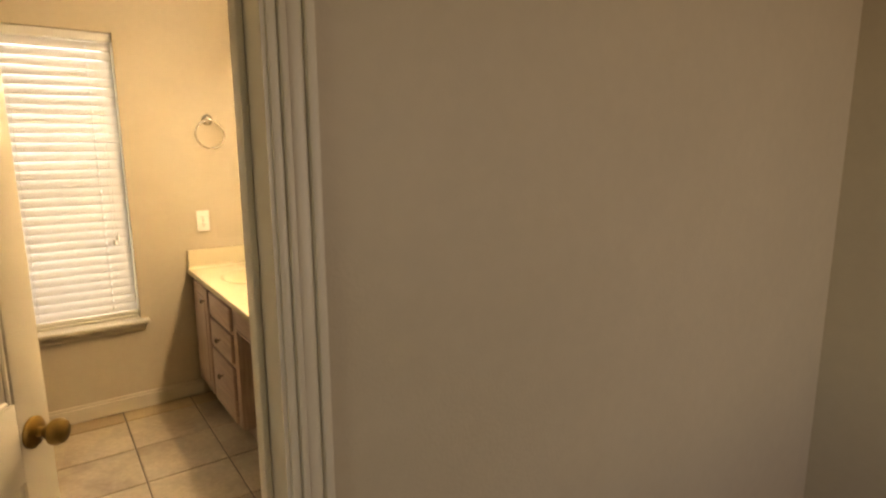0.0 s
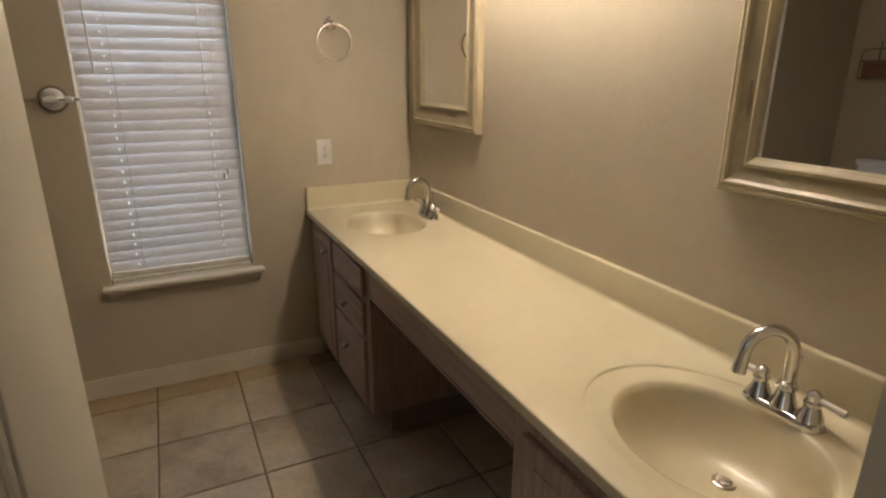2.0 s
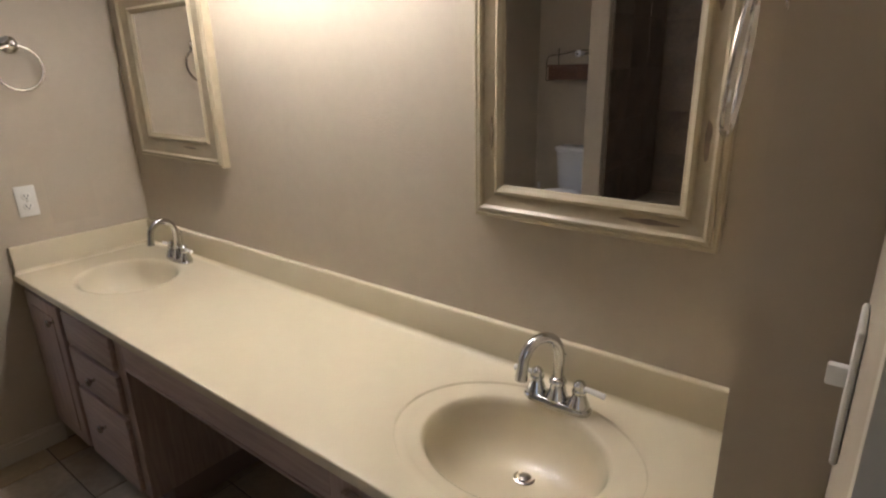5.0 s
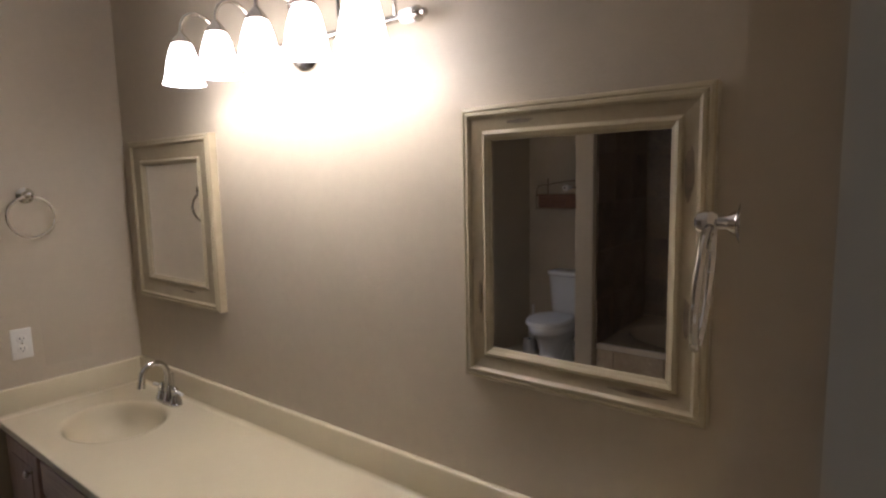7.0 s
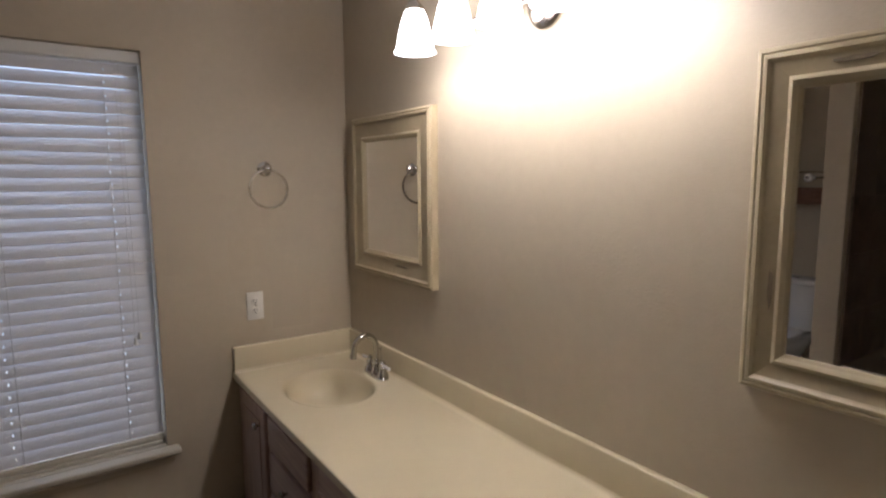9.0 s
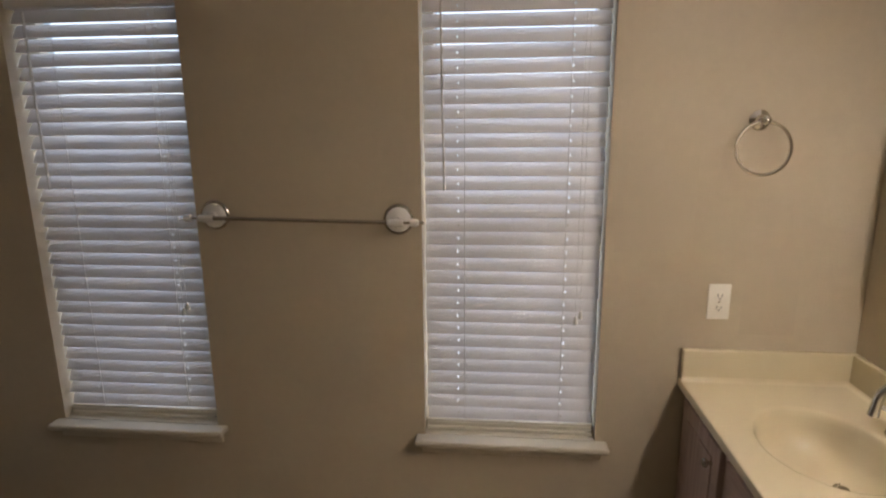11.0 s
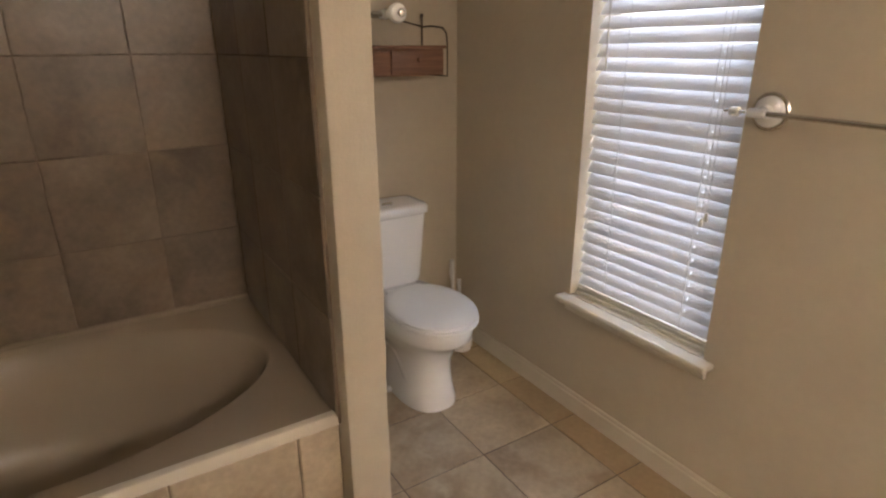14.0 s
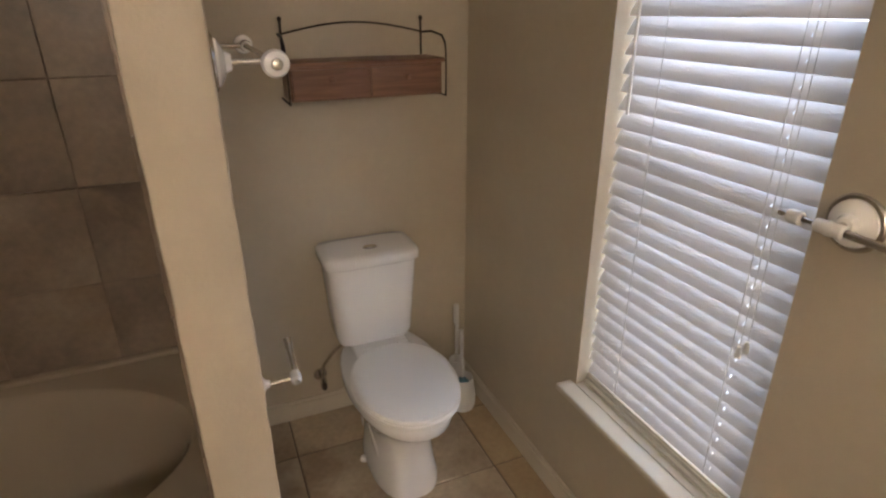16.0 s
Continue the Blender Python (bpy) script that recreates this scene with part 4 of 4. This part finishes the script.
bt = part("flush_button", lathe([(0.0, 0.006), (0.018, 0.0055), (0.0215, 0.003), (0.022, -0.001), (0, -0.001)], pose(-3.405, TY, 0.7632) @ Matrix.Diagonal((0.8, 1.25, 1, 1)), 28), M_chrome, to, "chrome dual flush button")
for s in (-1, 1):
    part("bolt_cap", lathe([(0.016, 0.001), (0.015, 0.012), (0.008, 0.018), (0, 0.019)], pose(-3.20, TY + s * 0.125, 0), 16), M_plastic_w, to)

wv = root("water_valve", "chrome shut-off valve and hose beside the toilet", "valve")
part("escutcheon", lathe([(0.028, 0.0005), (0.026, 0.006), (0.010, 0.010), (0, 0.010)], pose(WALL_W, -0.665, 0.19, 0, 90, 0), 20), M_nickel, wv)
part("pipe", tube([(-3.545, -0.665, 0.19), (-3.48, -0.665, 0.19)], 0.0075, 10), M_nickel, wv)
part("valve_body", lathe([(0.012, -0.022), (0.013, 0.0), (0.012, 0.024), (0, 0.026)], pose(-3.475, -0.665, 0.19), 14), M_nickel, wv)
part("handle", lathe([(0.018, 0), (0.020, 0.006), (0.016, 0.012), (0, 0.013)], pose(-3.462, -0.665, 0.19, 0, 90, 0) @ Matrix.Diagonal((1, 0.55, 1, 1)), 16), M_iron, wv)
part("hose", tube([(-3.475, -0.665, 0.215), (-3.473, -0.66, 0.28), (-3.47, -0.62, 0.33), (-3.46, -0.575, 0.37), (-3.455, -0.555, 0.415)], 0.006, 8), M_nickel, wv)


# ---------------------------------------------------------------- brush
tbz = root("toilet_brush", "white toilet brush standing in its holder", "toilet brush")
BX, BY = -3.345, -0.102
part("holder", lathe([(0.0, 0.0005), (0.050, 0.0005), (0.056, 0.02), (0.058, 0.06), (0.050, 0.12), (0.046, 0.150), (0.042, 0.150), (0.046, 0.12), (0.050, 0.06), (0.0, 0.02)], pose(BX, BY, 0), 28), M_plastic_w, tbz, "white plastic holder")
part("brush_head", lathe([(0.0, 0.03), (0.032, 0.05), (0.036, 0.09), (0.030, 0.125), (0.010, 0.15), (0, 0.15)], pose(BX, BY, 0), 20), M_blue, tbz, "dark teal bristles")
part("handle", tube([(BX, BY, 0.14), (BX - 0.022, BY + 0.005, 0.26), (BX - 0.034, BY + 0.008, 0.362)], [0.007, 0.007, 0.010], 12), M_plastic_w, tbz)
pl = root("toilet_wand", "white toilet cleaning wand in a caddy behind brush", "cleaning wand")
part("caddy", lathe([(0.0, 0.0005), (0.036, 0.0005), (0.038, 0.05), (0.034, 0.16), (0.030, 0.16), (0.034, 0.05), (0, 0.02)], pose(BX - 0.122, BY + 0.028, 0), 24), M_plastic_w, pl)
part("handle", tube([(BX - 0.122, BY + 0.028, 0.02), (BX - 0.122, BY + 0.028, 0.32), (BX - 0.126, BY + 0.026, 0.35), (BX - 0.126, BY + 0.026, 0.43)], [0.008, 0.008, 0.013, 0.012], 12), M_plastic_w, pl)


# ---------------------------------------------------------------- tub
DZ = 0.448
tub = root("bathtub", "bone acrylic oval tub set in a tiled deck", "bathtub")
bm = bmesh.new()
oval = [(0.405, 0.690, 0.0), (0.400, 0.684, -0.003), (0.388, 0.672, -0.018), (0.372, 0.655, -0.06), (0.350, 0.63, -0.14), (0.325, 0.60, -0.24), (0.300, 0.57, -0.32), (0.265, 0.53, -0.365), (0.20, 0.45, -0.385), (0.1, 0.25, -0.39), (0, 0, -0.392)]
patch(bm, (-3.540, -2.580, WALL_S + 0.0005, -1.064), (-3.062, -1.805), oval, DZ, 96)
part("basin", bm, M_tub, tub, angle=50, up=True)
part("front_edge", box(-2.5795, -2.552, WALL_S + 0.0005, -1.0555, DZ - 0.030, DZ + 0.008, 0.004, 2), M_trim, tub, "cream edge strip along the deck")
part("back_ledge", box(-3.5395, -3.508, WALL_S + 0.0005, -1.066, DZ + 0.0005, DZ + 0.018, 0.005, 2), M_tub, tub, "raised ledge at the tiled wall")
deck = struct("tub_deck", box(-2.640, -2.566, WALL_S + 0.0005, -1.0555, 0.0, 0.417), M_wgrout, "tiled front of the tub deck", "tub deck")


# ---------------------------------------------------------------- door
door = root("door_1", "cream six-panel door, standing half open, brass knob", "door", kind="structure")
hinge = pose(JX0, WALL_S + 0.006, 0, 0, 0, 56.8)
DW, DT = 0.690, 0.035
door.matrix_basis = hinge


def door_box(name, x0, x1, z0, z1, y0=-DT, y1=0.0, bevel=0.003):
    return part(name, box(x0, x1, y0, y1, z0, z1, bevel, 2), M_door, door)


part("core", box(0.05, DW - 0.05, -DT + 0.011, -0.011, 0.05, 1.98), M_door, door)
cols_ = ((0.002, 0.092), (0.285, 0.391), (DW - 0.092, DW - 0.002))
rows_ = ((0.010, 0.225), (0.770, 0.935), (1.615, 1.715), (1.925, 2.030))
for a, b in cols_:
    door_box("stile", a, b, 0.010, 2.030)
for (a, b), (c, d) in ((r, s) for r in rows_ for s in zip([0.0915, 0.3905], [0.2855, DW - 0.0915])):
    door_box("rail", c, d, a, b, -DT + 0.0004, -0.0004, 0.002)
for (a, b) in ((0.225, 0.770), (0.935, 1.615), (1.715, 1.925)):
    for c, d in ((0.092, 0.285), (0.391, DW - 0.092)):
        part("panel", box(c + 0.028, d - 0.028, -DT + 0.003, -0.003, a + 0.028, b - 0.028, 0.009, 2), M_door, door)
        bm = bmesh.new()
        for s in (0, 1):
            yy = (-DT + 0.004, -DT + 0.013) if s == 0 else (-0.013, -0.004)
            bm_box(bm, c - 0.001, c + 0.010, *yy, a, b, 0.003, 1)
            bm_box(bm, d - 0.010, d + 0.001, *yy, a, b, 0.003, 1)
            bm_box(bm, c + 0.010, d - 0.010, *yy, a - 0.001, a + 0.010, 0.003, 1)
            bm_box(bm, c + 0.010, d - 0.010, *yy, b - 0.010, b + 0.001, 0.003, 1)
        part("panel_moulding", bm, M_door, door)
for s in (-1, 1):
    kz = pose(DW - 0.056, -DT if s < 0 else 0.0, 0.858, 90 if s < 0 else -90, 0, 0)
    kn = part("knob", lathe([(0.011, 0.004), (0.010, 0.022), (0.016, 0.030), (0.0265, 0.042), (0.0275, 0.052), (0.022, 0.062), (0.010, 0.067), (0, 0.068)], kz, 28), M_brass, door, "aged brass knob")
    part("rose", lathe([(0.0325, 0.0003), (0.0325, 0.004), (0.027, 0.009), (0.012, 0.011), (0, 0.011)], kz, 28), M_brass, kn)
part("latch_plate", box(DW - 0.0019, DW - 0.0004, -0.029, -0.006, 0.829, 0.887), M_brass, door)
for z in (0.22, 1.02, 1.80):
    part("hinge", tube([(0.0, 0.004, z - 0.045), (0.0, 0.004, z + 0.045)], 0.006, 10), M_brass, door)


# ---------------------------------------------------------------- tiles, piece by piece
def tile_mesh(name, w, h, t, material, e=0.0035, cache={}):
    """Thin slab with eased edges; top at z = 0, centred."""
    key = (name, round(w, 3), round(h, 3))
    if key not in cache:
        bm = bmesh.new()
        loops = [[bm.verts.new((sx * (w / 2 - i), sy * (h / 2 - i), z)) for sx, sy in ((-1, -1), (1, -1), (1, 1), (-1, 1))] for i, z in ((0, -t), (0, -0.0025), (e, 0))]
        for a, b in zip(loops, loops[1:]):
            for i in range(4):
                bm.faces.new((a[i], a[(i + 1) % 4], b[(i + 1) % 4], b[i]))
        bm.faces.new(loops[-1])
        cache[key] = mesh_of(name, bm, material, smooth=False)
    return cache[key]


def spans(lo, hi, first, pitch, gap):
    """Cut a stretch into tiles that fall on one grid line and a pitch."""
    k = math.floor((lo - first) / pitch)
    out = []
    while first + k * pitch < hi:
        a, b = max(lo, first + k * pitch), min(hi, first + (k + 1) * pitch)
        if b - a > 0.02:
            out.append(((a + b) / 2, b - a - gap))
        k += 1
    return out


rt = random.Random(5)
for cx, w in spans(-3.549, -0.001, -0.580, 0.3425, 0.006):
    for cy, h in spans(-2.598, -0.002, -0.137, 0.339, 0.006):
        if cx < -2.60 and cy < -1.10:
            continue
        gold = h < 0.2 and cy > -0.2
        piece("tile", tile_mesh("floor_tile_gold" if gold else "floor_tile", w, h, 0.006, M_tile_gold if gold else M_tile), floor, cx, cy, 0.0 + rt.uniform(-0.0006, 0.0004), (rt.uniform(-0.002, 0.002), rt.uniform(-0.002, 0.002), 0))

wt = struct("tub_wall_backing", box(-3.5499, -3.5425, WALL_S + 0.0005, -1.0555, DZ - 0.02, CEIL - 0.0005), M_wgrout, "slate-look wall tiles around the tub", "wall tiles")
for cy, w in spans(-2.543, -1.065, -1.346, 0.330, 0.0022):
    for cz, h in spans(DZ, CEIL - 0.002, 0.758, 0.330, 0.0022):
        piece("tile", tile_mesh("wall_tile", h, w, 0.007, M_wtile, 0.002), wt, -3.538 + rt.uniform(-0.0008, 0.0008), cy, cz, (0, radians(90), 0))
wp = struct("partition_tile_backing", box(-3.5424, -2.545, -1.0605, -1.0553, DZ - 0.02, CEIL - 0.0005), M_wgrout, "slate-look wall tiles on the partition", "wall tiles")
for cx, w in spans(-3.537, -2.546, -2.86, 0.330, 0.0022):
    for cz, h in spans(DZ, CEIL - 0.002, 0.758, 0.330, 0.0022):
        piece("tile", tile_mesh("wall_tile_b", w, h, 0.006, M_wtile, 0.002), wp, cx, -1.0665 + rt.uniform(-0.0006, 0.0006), cz, (radians(90), 0, 0))
for cy, w in spans(-2.543, -1.056, -1.180, 0.330, 0.005):
    for cz, h in spans(0.002, 0.416, 0.082, 0.334, 0.005):
        piece("tile", tile_mesh("deck_tile", h, w, 0.007, M_tile), deck, -2.5595, cy, cz, (0, radians(90), 0))
